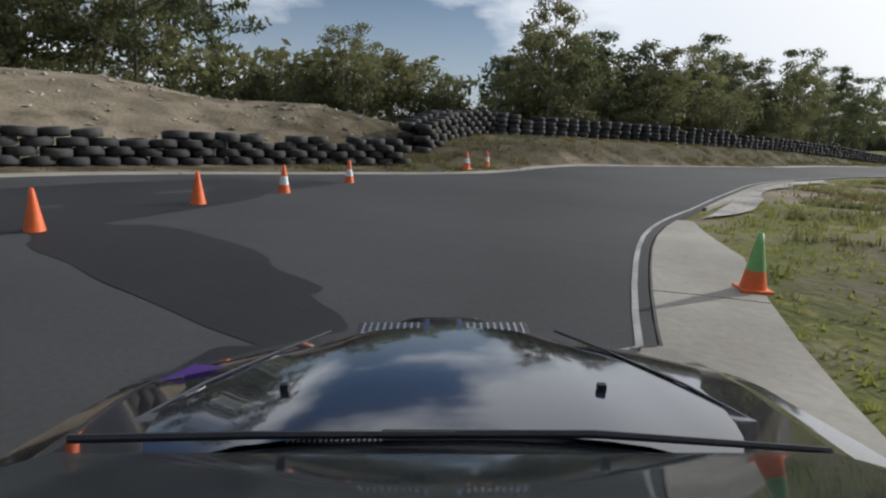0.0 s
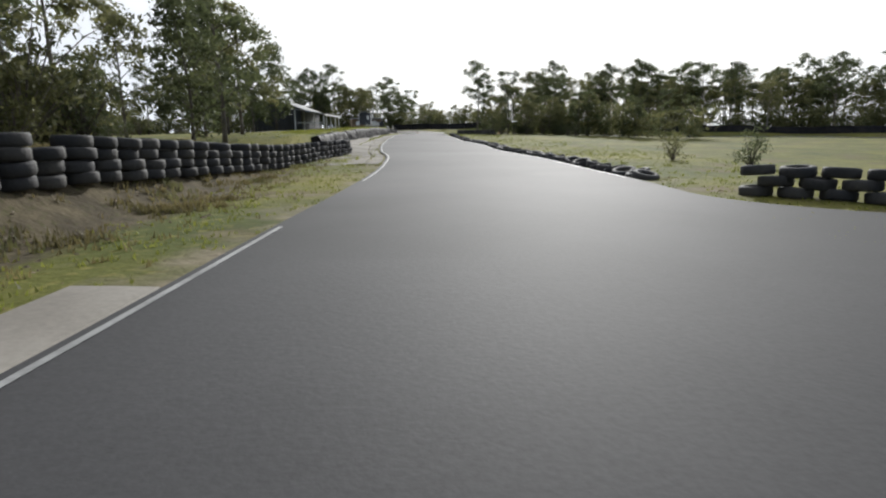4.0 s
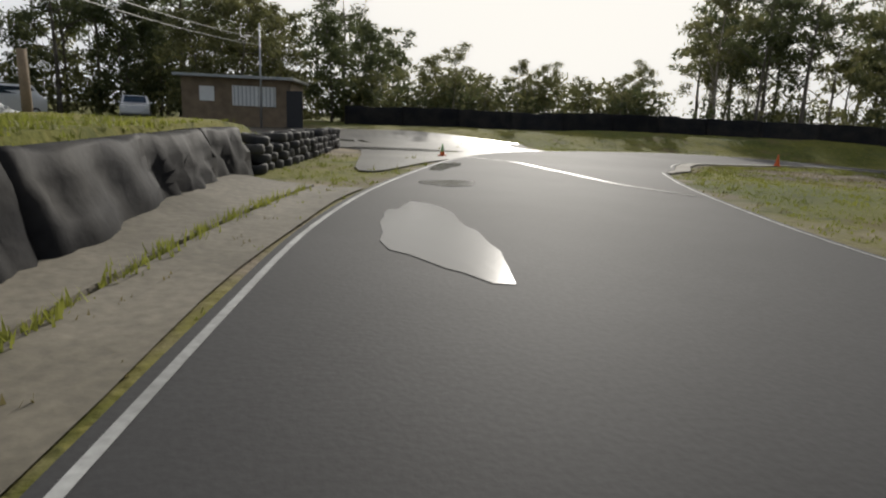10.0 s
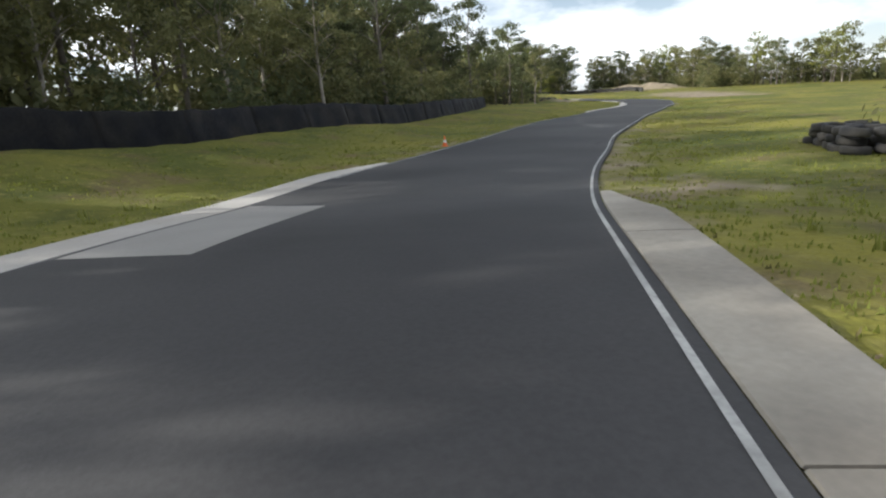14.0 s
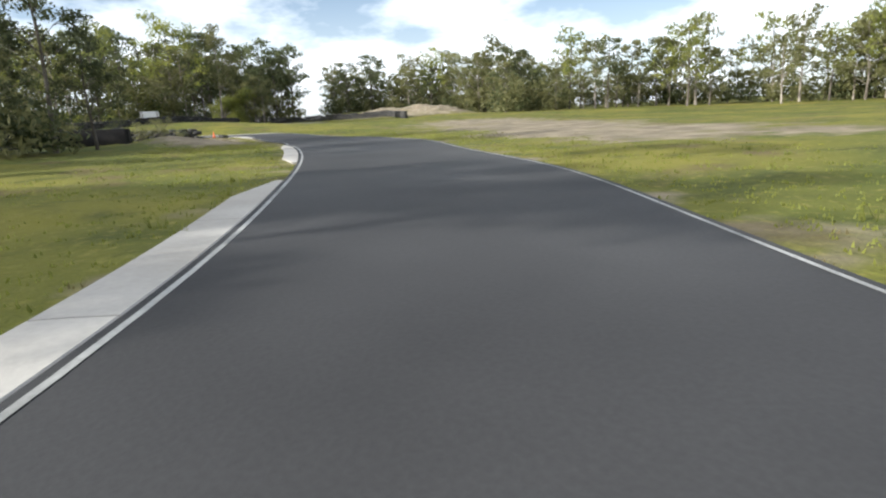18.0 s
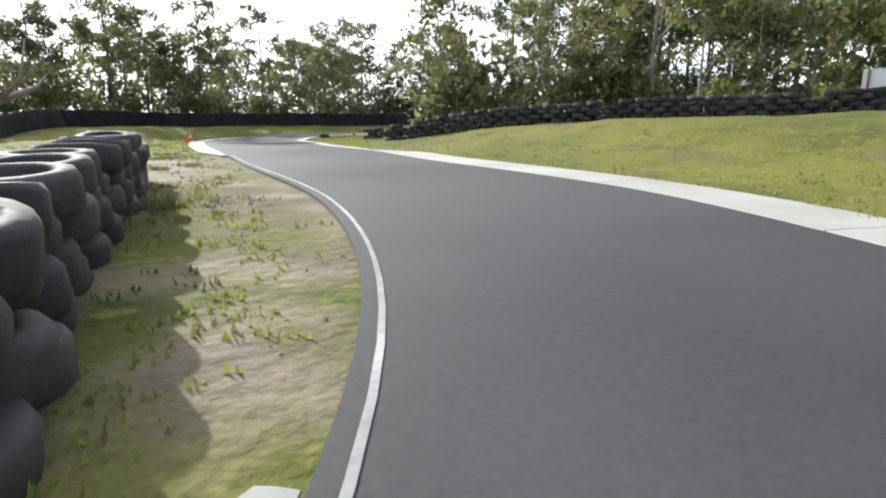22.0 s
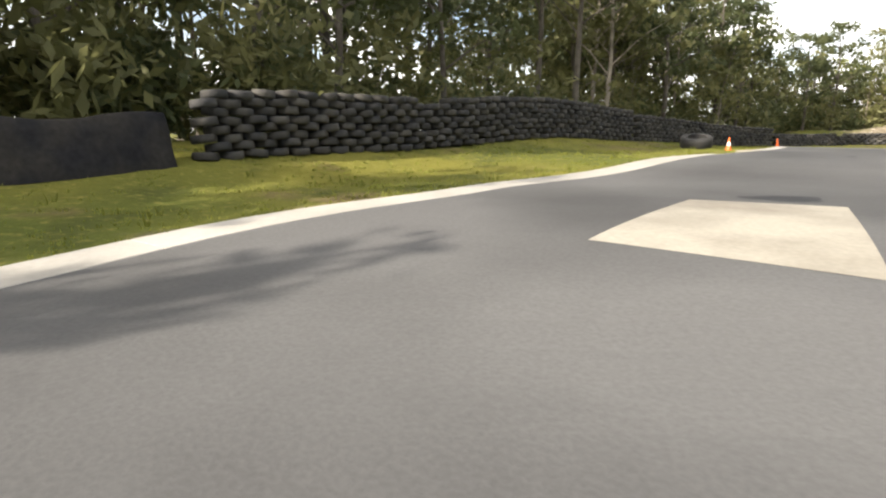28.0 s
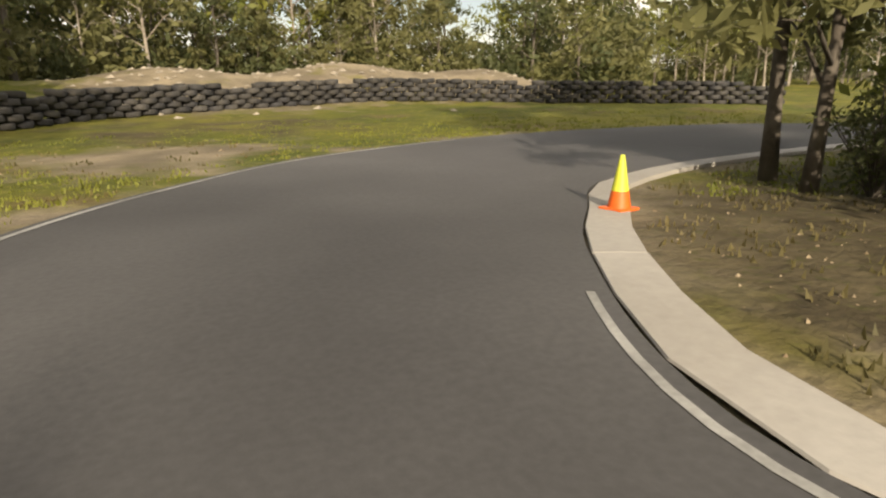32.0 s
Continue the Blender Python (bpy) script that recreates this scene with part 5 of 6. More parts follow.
# ---- the hut above the straight ----
def hut(x, y, turn):
    z = ground(x, y)
    home = thing("hut", "small dark-clad race control hut with glazed front on stumps", "hut", pose(x, y, z, 0, 0, turn))
    w, d, h, up = 3.0, 4.6, 2.5, 0.5
    for i, (a, b) in enumerate(((-w / 2 + 0.15, -d / 2 + 0.15), (w / 2 - 0.15, -d / 2 + 0.15), (-w / 2 + 0.15, d / 2 - 0.15), (w / 2 - 0.15, d / 2 - 0.15))):
        part("stump", boxed(a - 0.06, b - 0.06, -0.3, a + 0.06, b + 0.06, up), M["wood"], home)
    part("floor", boxed(-w / 2, -d / 2, up, w / 2, d / 2, up + 0.12), M["wood"], home)
    bm = bmesh.new()
    box(bm, -w / 2, -d / 2, up + 0.12, -w / 2 + 0.1, d / 2, up + h)
    box(bm, -w / 2 + 0.1, d / 2 - 0.1, up + 0.12, w / 2, d / 2, up + h)
    box(bm, -w / 2 + 0.1, -d / 2, up + 0.12, w / 2, -d / 2 + 0.1, up + h)
    box(bm, w / 2 - 0.1, -d / 2 + 0.1, up + 0.12, w / 2, d / 2 - 0.1, up + 0.7)
    box(bm, w / 2 - 0.1, -d / 2 + 0.1, up + 2.3, w / 2, d / 2 - 0.1, up + h)
    part("wall", bm, M["cladding"], home)
    for k in np.arange(up + 0.3, up + h - 0.1, 0.2):
        part("board", boxed(-w / 2 + 0.07, -d / 2 - 0.014, k, w / 2 - 0.07, -d / 2 - 0.001, k + 0.17), M["cladding"], home)
    for a in (-1, 1):
        for b in (-1, 1):
            part("corner_trim", boxed(a * w / 2 - 0.06, b * d / 2 - 0.06, up, a * w / 2 + 0.06, b * d / 2 + 0.06, up + h), M["trim_white"], home)
    for i in range(4):
        y0 = -d / 2 + 0.15 + i * (d - 0.3) / 4
        part("pane", boxed(w / 2 - 0.06, y0 + 0.03, up + 0.72, w / 2 - 0.03, y0 + (d - 0.3) / 4 - 0.03, up + 2.28), M["glass"], home, "tall window pane")
        part("mullion", boxed(w / 2 - 0.09, y0 - 0.03, up + 0.7, w / 2 + 0.005, y0 + 0.03, up + 2.3), M["trim_white"], home)
    part("window", boxed(0.55, -d / 2 - 0.03, up + 1.2, 1.05, -d / 2 + 0.02, up + 2.1), M["trim_white"], home, "small pale side window")
    for a, b in ((0.2, 0.42), (0.62, 0.84)):
        part("vent", boxed(a, -d / 2 - 0.02, up + 0.15, b, -d / 2 + 0.02, up + 0.42), M["trim_white"], home)
    bm = bmesh.new()
    e = 0.3
    for s in (-1, 1):
        q = [(s * (w / 2 + e), -d / 2 - e, up + h - 0.08), (0, -d / 2 - e, up + h + 0.55), (0, d / 2 + e, up + h + 0.55), (s * (w / 2 + e), d / 2 + e, up + h - 0.08)]
        v = [bm.verts.new(p) for p in q] + [bm.verts.new((p[0], p[1], p[2] + 0.07)) for p in q]
        for f in ((0, 1, 2, 3), (7, 6, 5, 4), (0, 4, 5, 1), (1, 5, 6, 2), (2, 6, 7, 3), (3, 7, 4, 0)):
            bm.faces.new([v[k] for k in f])
    part("roof", bm, M["roof_metal"], home)
    for s in (-d / 2, d / 2 - 0.06):
        bm = bmesh.new()
        v = [bm.verts.new(p) for y_ in (s, s + 0.06) for p in ((-w / 2, y_, up + h - 0.02), (w / 2, y_, up + h - 0.02), (0, y_, up + h + 0.5))]
        for f in ((0, 1, 2), (5, 4, 3), (0, 3, 4, 1), (1, 4, 5, 2), (2, 5, 3, 0)):
            bm.faces.new([v[k] for k in f])
        part("gable", bm, M["cladding"], home)
    part("step_rail", boxed(w / 2 + 0.1, -d / 2 - 0.6, 0.2, w / 2 + 0.16, -d / 2 + 0.8, 0.27), M["steel"], home)
    return home


control = hut(-14.6, 122.4, 0)
control.scale = (0.46, 0.56, 0.55)


def shed(x, y):
    """A dark steel shed with a long open veranda on posts along its side."""
    z = ground(-15.7, 98.0)
    home = thing("shed", "long dark steel shed with an open veranda on pale posts", "shed", pose(x, y, z))
    part("wall", boxed(-6.4, 0.4, -0.4, -2.4, 10.0, 1.75), M["cladding"], home)
    for k in np.arange(-6.2, -2.5, 0.42):
        part("rib", boxed(k, 0.36, -0.2, k + 0.07, 0.399, 1.75), M["cladding"], home)
    for y0 in (0.4, 9.9):
        bm = bmesh.new()
        v = [bm.verts.new(p) for y_ in (y0, y0 + 0.1) for p in ((-6.4, y_, 1.751), (-2.4, y_, 1.751), (-4.4, y_, 2.5))]
        for f in ((0, 1, 2), (5, 4, 3), (0, 3, 4, 1), (1, 4, 5, 2), (2, 5, 3, 0)):
            bm.faces.new([v[k] for k in f])
        part("gable", bm, M["cladding"], home)
    for s in (-1, 1):
        bm = bmesh.new()
        q = [(-4.4 + s * 2.3, 0.1, 1.66), (-4.4 + s * 2.3, 10.3, 1.66), (-4.4, 10.3, 2.52), (-4.4, 0.1, 2.52)]
        v = [bm.verts.new(p) for p in q] + [bm.verts.new((p[0], p[1], p[2] + 0.06)) for p in q]
        for f in ((0, 1, 2, 3), (7, 6, 5, 4), (0, 4, 5, 1), (1, 5, 6, 2), (2, 6, 7, 3), (3, 7, 4, 0)):
            bm.faces.new([v[k] for k in f])
        part("roof", bm, M["cladding"], home)
    bm = bmesh.new()
    q = [(-2.35, -3.2, 1.62), (0.15, -3.2, 1.2), (0.15, 7.0, 1.2), (-2.35, 7.0, 1.62)]
    v = [bm.verts.new(p) for p in q] + [bm.verts.new((p[0], p[1], p[2] + 0.05)) for p in q]
    for f in ((3, 2, 1, 0), (4, 5, 6, 7), (1, 5, 4, 0), (2, 6, 5, 1), (3, 7, 6, 2), (0, 4, 7, 3)):
        bm.faces.new([v[k] for k in f])
    part("veranda_roof", bm, M["roof_metal"], home, "pale sheet-metal veranda roof")
    part("fascia", boxed(0.151, -3.2, 1.13, 0.18, 7.0, 1.26), M["trim_white"], home)
    for a in (-3.0, -1.6, 1.0, 3.9, 6.4):
        part("post", boxed(-0.04, a - 0.035, -0.4, 0.04, a + 0.035, 1.2), M["trim_white"], home)
    for a in (-3.0, 1.0, 6.4):
        part("post", boxed(-2.3, a - 0.035, -0.4, -2.22, a + 0.035, 1.55), M["trim_white"], home)
    part("rail", boxed(-2.2, -3.03, 0.55, -0.04, -2.97, 0.6), M["trim_white"], home)
    return home


shed(-15.7, 98.0)


def pit_building(x, y, turn):
    home = thing("pit_building", "low brown pit building with a pale barred window", "building", pose(x, y, ground(x, y), 0, 0, turn))
    part("wall", boxed(-2.6, -2.5, -0.2, 3.4, 2.5, 2.6), M["wood"], home)
    part("roof", boxed(-2.9, -3.0, 2.6, 3.7, 3.0, 2.75), M["roof_metal"], home)
    win = part("window", boxed(0.2, -2.56, 1.1, 2.6, -2.48, 2.2), M["trim_white"], home, "pale barred window")
    for k in np.arange(0.3, 2.6, 0.22):
        part("bar", boxed(k, -2.6, 1.1, k + 0.04, -2.565, 2.2), M["steel"], win)
    part("window", boxed(-1.6, -2.56, 1.3, -0.8, -2.48, 2.1), M["trim_white"], home)
    part("door", boxed(3.2, -2.55, 0.0, 4.1, -2.5, 2.05), M["plastic"], home)
    return home


pit_building(-19.0, 174.6, 0)
for px_, py_, r_, hh, lab in ((-19.8, 154.4, 0.14, 2.3, "stout weathered timber post in the paddock"), (-16.9, 170.5, 0.05, 5.5, "thin grey light pole by the pit building")):
    pole = thing("post", lab, "post", pose(px_, py_, ground(px_, py_)))
    bm = bmesh.new()
    tube(bm, [(0, 0, -0.3), (0.01, 0, hh * 0.5), (0.0, 0.01, hh)], [r_, r_ * 0.95, r_ * 0.9], 12)
    part("shaft", bm, M["wood"] if r_ > 0.1 else M["steel"], pole, smooth_faces=True)


# ---- parked cars ----
def car(name, m, rgb, label, length=4.4, width=1.75, h=1.42, kind="sedan", group=""):
    home = thing(name, label, "car", m, group)
    paint = paint_of(name + "_paint", rgb) if rgb else M["car_black"]
    half = width / 2
    # outline of the side: along x, nose at +x
    if kind == "van":
        side = [(-0.5, 0.35), (-0.5, 0.95), (-0.49, 0.98), (0.33, 0.99), (0.42, 0.66), (0.5, 0.56), (0.5, 0.3)]
    elif kind == "ute":
        side = [(-0.5, 0.35), (-0.5, 0.62), (-0.12, 0.64), (-0.10, 0.97), (0.12, 0.99), (0.24, 0.66), (0.49, 0.58), (0.5, 0.3)]
    elif kind == "coupe":
        side = [(-0.5, 0.32), (-0.5, 0.64), (-0.38, 0.68), (-0.24, 0.945), (-0.022, 0.96), (0.2235, 0.655), (0.30, 0.635), (0.40, 0.585), (0.435, 0.55), (0.45, 0.32)]
    else:
        side = [(-0.5, 0.32), (-0.5, 0.66), (-0.38, 0.72), (-0.26, 0.97), (0.05, 1.0), (0.2, 0.70), (0.47, 0.60), (0.5, 0.32)]
    bm = bmesh.new()
    rows = []
    for s, inset, drop in ((-1, 0.0, 0), (-0.86, 0.0, 0), (0.86, 0.0, 0), (1, 0.0, 0)):
        ring = []
        for a, b in side:
            tuck = 0.82 if b > 0.75 else (0.97 if abs(s) == 1 else 1.0)
            zz = b * h - (0.03 if abs(s) == 1 and b > 0.4 else 0)
            ring.append(bm.verts.new((a * length * (0.985 if abs(s) == 1 else 1), s * half * tuck, max(0.2, zz))))
        ring.append(bm.verts.new((0.46 * length, s * half * 0.95, 0.2)))
        ring.append(bm.verts.new((-0.46 * length, s * half * 0.95, 0.2)))
        rows.append(ring)
    k = len(rows[0])
    for a, b in zip(rows, rows[1:]):
        for i in range(k):
            bm.faces.new((a[i], a[(i + 1) % k], b[(i + 1) % k], b[i]))
    bm.faces.new(rows[0][::-1])
    bm.faces.new(rows[-1])
    bmesh.ops.recalc_face_normals(bm, faces=bm.faces[:])
    bmesh.ops.bevel(bm, geom=[e for e in bm.edges if e.calc_face_angle(0) > 0.5], offset=0.05, segments=2, affect="EDGES", profile=0.6)
    part("body", bm, paint, home, smooth_faces=True)
    # glass: windscreen, rear window and sides laid just proud
    def pane(pts, name_="window"):
        b2 = bmesh.new()
        b2.faces.new([b2.verts.new(p) for p in pts])
        bmesh.ops.solidify(b2, geom=b2.faces[:], thickness=0.012)
        part(name_, b2, M["glass"], home)

    top = [p for p in side if p[1] > 0.9]
    f0, f1 = side[side.index(top[-1]) + 1], top[-1]
    up = lambda p, q, t: ((p[0] + (q[0] - p[0]) * t) * length, (p[1] + (q[1] - p[1]) * t) * h)
    (xa, za), (xb, zb) = up(f0, f1, 0.12), up(f0, f1, 0.9)
    pane([(xa + 0.02, -half * 0.76, za + 0.015), (xa + 0.02, half * 0.76, za + 0.015), (xb + 0.02, half * 0.68, zb + 0.015), (xb + 0.02, -half * 0.68, zb + 0.015)], "windscreen")
    bi = side.index(top[0]) - 1
    (xc, zc), (xd, zd) = up(side[bi], top[0], 0.2), up(side[bi], top[0], 0.9)
    pane([(xc - 0.02, half * 0.74, zc + 0.012), (xc - 0.02, -half * 0.74, zc + 0.012), (xd - 0.02, -half * 0.66, zd + 0.012), (xd - 0.02, half * 0.66, zd + 0.012)], "rear_window")
    zl, zh = 0.70 * h, 0.92 * h
    for s in (-1, 1):
        x0, x1 = (top[0][0] - 0.02) * length, (top[-1][0] + 0.06) * length
        pane([(x0, s * half * 0.93, zl), (x1, s * half * 0.93, zl), (top[-1][0] * length * 0.9, s * half * 0.865, zh), (top[0][0] * length * 0.97, s * half * 0.865, zh)], "side_window")
        for a in (-0.31, 0.32):
            wheel = new("wheel")
            wheel.parent = home
            wheel.matrix_basis = pose(a * length, s * (half - 0.08), 0.31, 90)
            piece("rim", RIM, wheel, Matrix.Identity(4))
            piece("tyre", TYRE, wheel, Matrix.Identity(4))
        for a, mat, nm in ((0.492 if kind != "coupe" else 0.425, M["cone_white"], "headlight"), (-0.5, M["orange"], "tail_light")):
            part(nm, boxed(a * length - 0.03, s * half * 0.58, 0.52 * h - 0.06, a * length + 0.025, s * half * 0.86, 0.52 * h + 0.05, bevel=0.01), mat, home)
        part("mirror", boxed(0.12 * length, s * half * 0.98, 0.68 * h, 0.12 * length + 0.1, s * half * 1.12, 0.68 * h + 0.11, bevel=0.02), paint, home)
    part("bumper", boxed((0.47 if kind != "coupe" else 0.42) * length, -half * 0.9, 0.22, (0.515 if kind != "coupe" else 0.452) * length, half * 0.9, 0.4, bevel=0.03), M["plastic"], home)
    part("bumper", boxed(-0.515 * length, -half * 0.9, 0.24, -0.48 * length, half * 0.9, 0.42, bevel=0.03), M["plastic"], home)
    return home


bm = bmesh.new()
rings = lathe(bm, [(0.19, -0.07), (0.19, 0.07), (0.16, 0.05), (0.05, 0.08)], 14)
bm.faces.new(rings[-1])
RIM = bpy.data.meshes.new("rim")
bm.to_mesh(RIM)
bm.free()
RIM.materials.append(M["steel"])
for i, (x, y, turn, rgb, label, kind, h) in enumerate((
    (-27.6, 148.2, 100, (0.10, 0.11, 0.13), "dark grey sedan parked on the paddock grass", "sedan", 1.4),
    (-30.0, 157.6, 95, (0.62, 0.63, 0.64), "white utility vehicle parked on the paddock", "ute", 1.6),
    (-25.4, 153.8, 97, (0.02, 0.02, 0.025), "black sedan parked on the paddock", "sedan", 1.4),
    (-23.4, 157.4, 93, (0.45, 0.46, 0.48), "silver sedan parked on the paddock", "sedan", 1.38),
    (-33.5, 176.0, 60, (0.6, 0.6, 0.6), "white passenger van parked in front of the forest", "van", 2.0),
    (-26.5, 178, -70, (0.55, 0.55, 0.56), "white utility vehicle parked by the pit building", "ute", 1.55),
)):
    car("parked_car", pose(x, y, ground(x, y), 0, 0, turn), rgb, label, kind=kind, h=h, group="cars parked in the paddock")


# ---- sign on the field wall ----
sx, sy = 156.6, 99.1
sg = thing("sign", "white banner with two dark rows on the tyre wall", "sign", pose(sx, sy, ground(sx, sy), 0, 0, 80))
part("panel", boxed(-1.0, -0.03, 0.75, 1.0, 0.03, 1.5), M["sign_white"], sg)
for s in (-0.8, 0.8):
    part("post", boxed(s - 0.04, 0.032, -0.3, s + 0.04, 0.1, 1.5), M["wood"], sg)
for r, z in enumerate((0.9, 1.2)):
    for k in range(5):
        part("bar", boxed(-0.85 + k * 0.36 + 0.1 * r, -0.04, z, -0.85 + k * 0.36 + 0.1 * r + 0.2, -0.032, z + 0.14), M["sign_ink"], sg)


# ---- small things by the hut and in the scrub ----
def cable(a, b, sag, n=14):
    """A thin black overhead cable between two places."""
    home = thing("overhead_cable", "thin black cable strung from the hut to the light pole", "cable", pose(*a))
    bm = bmesh.new()
    d = np.array(b) - np.array(a)
    tube(bm, [tuple(d * u - np.array((0, 0, sag * 4 * u * (1 - u)))) for u in np.linspace(0, 1, n)], [0.014] * n, 5)
    part("wire", bm, M["plastic"], home)


zp = ground(-16.9, 170.5)
for k in (0.0, 0.35):
    cable((-15.4, 128.2, ground(-15.7, 126.2) + 2.0 + k * 0.3), (-16.9, 170.5, zp + 4.4 + k), 0.5)
bx, by = -13.55, 125.4
board = thing("notice_board", "white banner board on two thin legs beside the hut", "sign", pose(bx, by, ground(bx, by), 0, 0, 6))
part("panel", boxed(-0.44, -0.02, 0.24, 0.44, 0.02, 0.66), M["sign_white"], board)
for s_ in (-0.27, 0.27):
    part("leg", boxed(s_ - 0.02, 0.021, -0.2, s_ + 0.02, 0.06, 0.66), M["steel"], board)
lx, ly = 133.2, 114.6
log = thing("dead_tree", "pale dead tree leaning in the scrub beside the track", "dead tree", pose(lx, ly, ground(lx, ly)))
bm = bmesh.new()
tube(bm, [(-0.2, 0, -0.2), (0.1, 0.1, 0.8), (0.5, 0.3, 1.35), (1.3, 0.6, 1.4), (2.2, 0.9, 1.75), (2.6, 1.0, 2.2)], [0.13, 0.11, 0.1, 0.08, 0.05, 0.02], 8)
tube(bm, [(0.5, 0.3, 1.35), (0.3, 0.6, 1.9), (-0.2, 0.8, 2.6)], [0.07, 0.05, 0.02], 6)
tube(bm, [(1.3, 0.6, 1.4), (1.7, 0.4, 1.9), (1.8, 0.2, 2.7)], [0.06, 0.04, 0.015], 6)
part("trunk", bm, M["pale_bark"], log, smooth_faces=True)
# ---- the car that carries the camera, as it stands at the start ----
eye_pose = pose(*PATH[0][1:])
in_car = Matrix.Translation((0, 0, 1.45)) @ pose(0, 0, 0, 90 - 12.1, 0, -90)
own = car("coupe", eye_pose @ in_car.inverted() @ Matrix.Diagonal((0.94, 1.06, 0.955, 1.0)), None, "glossy black coupe with a vented bonnet standing on the asphalt", 4.4, 1.5, 1.42, "coupe")
bon = new("bonnet")
bon.parent = own
tagged(bon, "polished black bonnet")
def bonnet_z(u, s):
    """Height of the bonnet, u from cowl to nose and s from side to side."""
    return 0.947 - 0.085 * u**1.6 - 0.055 * abs(s) ** 2.6 + 0.012 * float(1 - smooth(0.38, 0.5, np.array(abs(s))))


bm = bmesh.new()
rows = []
for f in np.linspace(1.0, 1.93, 16):
    u = (f - 1.0) / 0.93
    half = 0.80 - 0.065 * min(1, u / 0.5) if f < 1.5 else 0.735 - 0.42 * ((f - 1.5) / 0.43) ** 1.6
    rows.append([bm.verts.new((f - 0.20 * abs(s) ** 2.2 * (1 - u), half * s, bonnet_z(u, s))) for s in np.linspace(-1, 1, 25)])
for a, b in zip(rows, rows[1:]):
    for k in range(24):
        bm.faces.new((a[k], b[k], b[k + 1], a[k + 1]))
part("skin", bm, M["car_black"], bon, smooth_faces=True)
bm = bmesh.new()
rows = [[bm.verts.new((1.0 + d - 0.20 * abs(s) ** 2.2, 0.80 * s, 0.943 + e - 0.055 * abs(s) ** 2.6)) for s in np.linspace(-1, 1, 17)] for d, e in ((0.04, -0.03), (0.03, -0.012), (0.0, 0.004), (-0.07, -0.002), (-0.075, -0.03))]
for a, b in zip(rows, rows[1:]):
    for k in range(16):
        bm.faces.new((a[k], a[k + 1], b[k + 1], b[k]))
part("cowl", bm, M["plastic"], own, "matt black cowl panel")
for k in range(18):
    part("cowl_slot", boxed(0.985, 0.10 + k * 0.009, 0.951, 1.012, 0.104 + k * 0.009, 0.955), M["steel"], own)
for s, a in ((1, 0.0), (-1, 0.0)):
    vent = part("vent", boxed(1.70, 0.05 if s > 0 else -0.24, 0.87, 1.82, 0.24 if s > 0 else -0.05, 0.895, bevel=0.004), M["plastic"], own, "black mesh bonnet vent")
    for k in range(9):
        y0 = s * (0.07 + k * 0.019)
        part("slat", boxed(1.71, y0 - 0.003, 0.8945, 1.81, y0 + 0.003, 0.8975), M["steel"], vent)
    part("vent_rim", boxed(1.69, s * 0.045 - 0.006, 0.87, 1.83, s * 0.045 + 0.006, 0.902), M["car_black"], own)
    part("washer_nozzle", boxed(1.215, s * 0.315 - 0.009, 0.93, 1.232, s * 0.315 + 0.009, 0.957, bevel=0.003), M["plastic"], own)
    bm = bmesh.new()
    tube(bm, [(1.0 + 0.93 * u, s * 0.735 * v, bonnet_z(u, v) + 0.001) for u, v in ((0.12, 0.8), (0.35, 0.7), (0.6, 0.56), (0.8, 0.42))], [0.004] * 4, 6)
    part("crease", bm, M["car_black"], own)
bm = bmesh.new()
tube(bm, [(0.99, 0.10, 0.965), (0.985, -0.25, 0.968), (0.96, -0.62, 0.95)], [0.009, 0.008, 0.006], 6)
part("wiper", bm, M["plastic"], own)
bm = bmesh.new()
tube(bm, [(1.0, 0.62, 0.95), (0.985, 0.3, 0.966), (0.98, -0.02, 0.97)], [0.009, 0.008, 0.006], 6)
part("wiper", bm, M["plastic"], own)
bm = bmesh.new()
bm.faces.new([bm.verts.new(p) for p in [(f, y0, bonnet_z((f - 1) / 0.93, y0 / 0.735) + 0.003) for f, y0 in ((1.38, 0.64), (1.5, 0.60), (1.44, 0.50))]])
bmesh.ops.solidify(bm, geom=bm.faces[:], thickness=0.004)
part("sticker", bm, M["sticker"], own, "purple triangular sticker")


# ---- grass tufts, litter and stones on the verges ----
def scatter(n, spots, reach, seed, keep):
    """Places beside the asphalt: along both edges, up to reach metres out."""
    r_ = np.random.default_rng(seed)
    out = []
    for line, side in ((LEFT, -1), (RIGHT, 1)):
        nn = normals(line)
        i = r_.integers(0, len(line), n)
        d = 0.5 + reach * r_.random(n) ** 1.6
        q = line[i] + side * nn[i] * d[:, None] + r_.normal(0, 0.5, (n, 2))
        q = q[near_road(q[:, 0], q[:, 1]) > (0.95 if reach < 4.5 else 0.6)]
        out.append(q)
    q = np.concatenate(out)
    return q[keep(q[:, 0], q[:, 1])]


def inside_road(x, y):
    """Whether places lie between the two edges."""
    c = (LEFT + RIGHT) / 2
    w = np.linalg.norm(LEFT - RIGHT, axis=1) / 2
    d = np.sqrt((x[:, None] - c[None, :, 0]) ** 2 + (y[:, None] - c[None, :, 1]) ** 2)
    return (d < w[None] - 0.05).any(1)


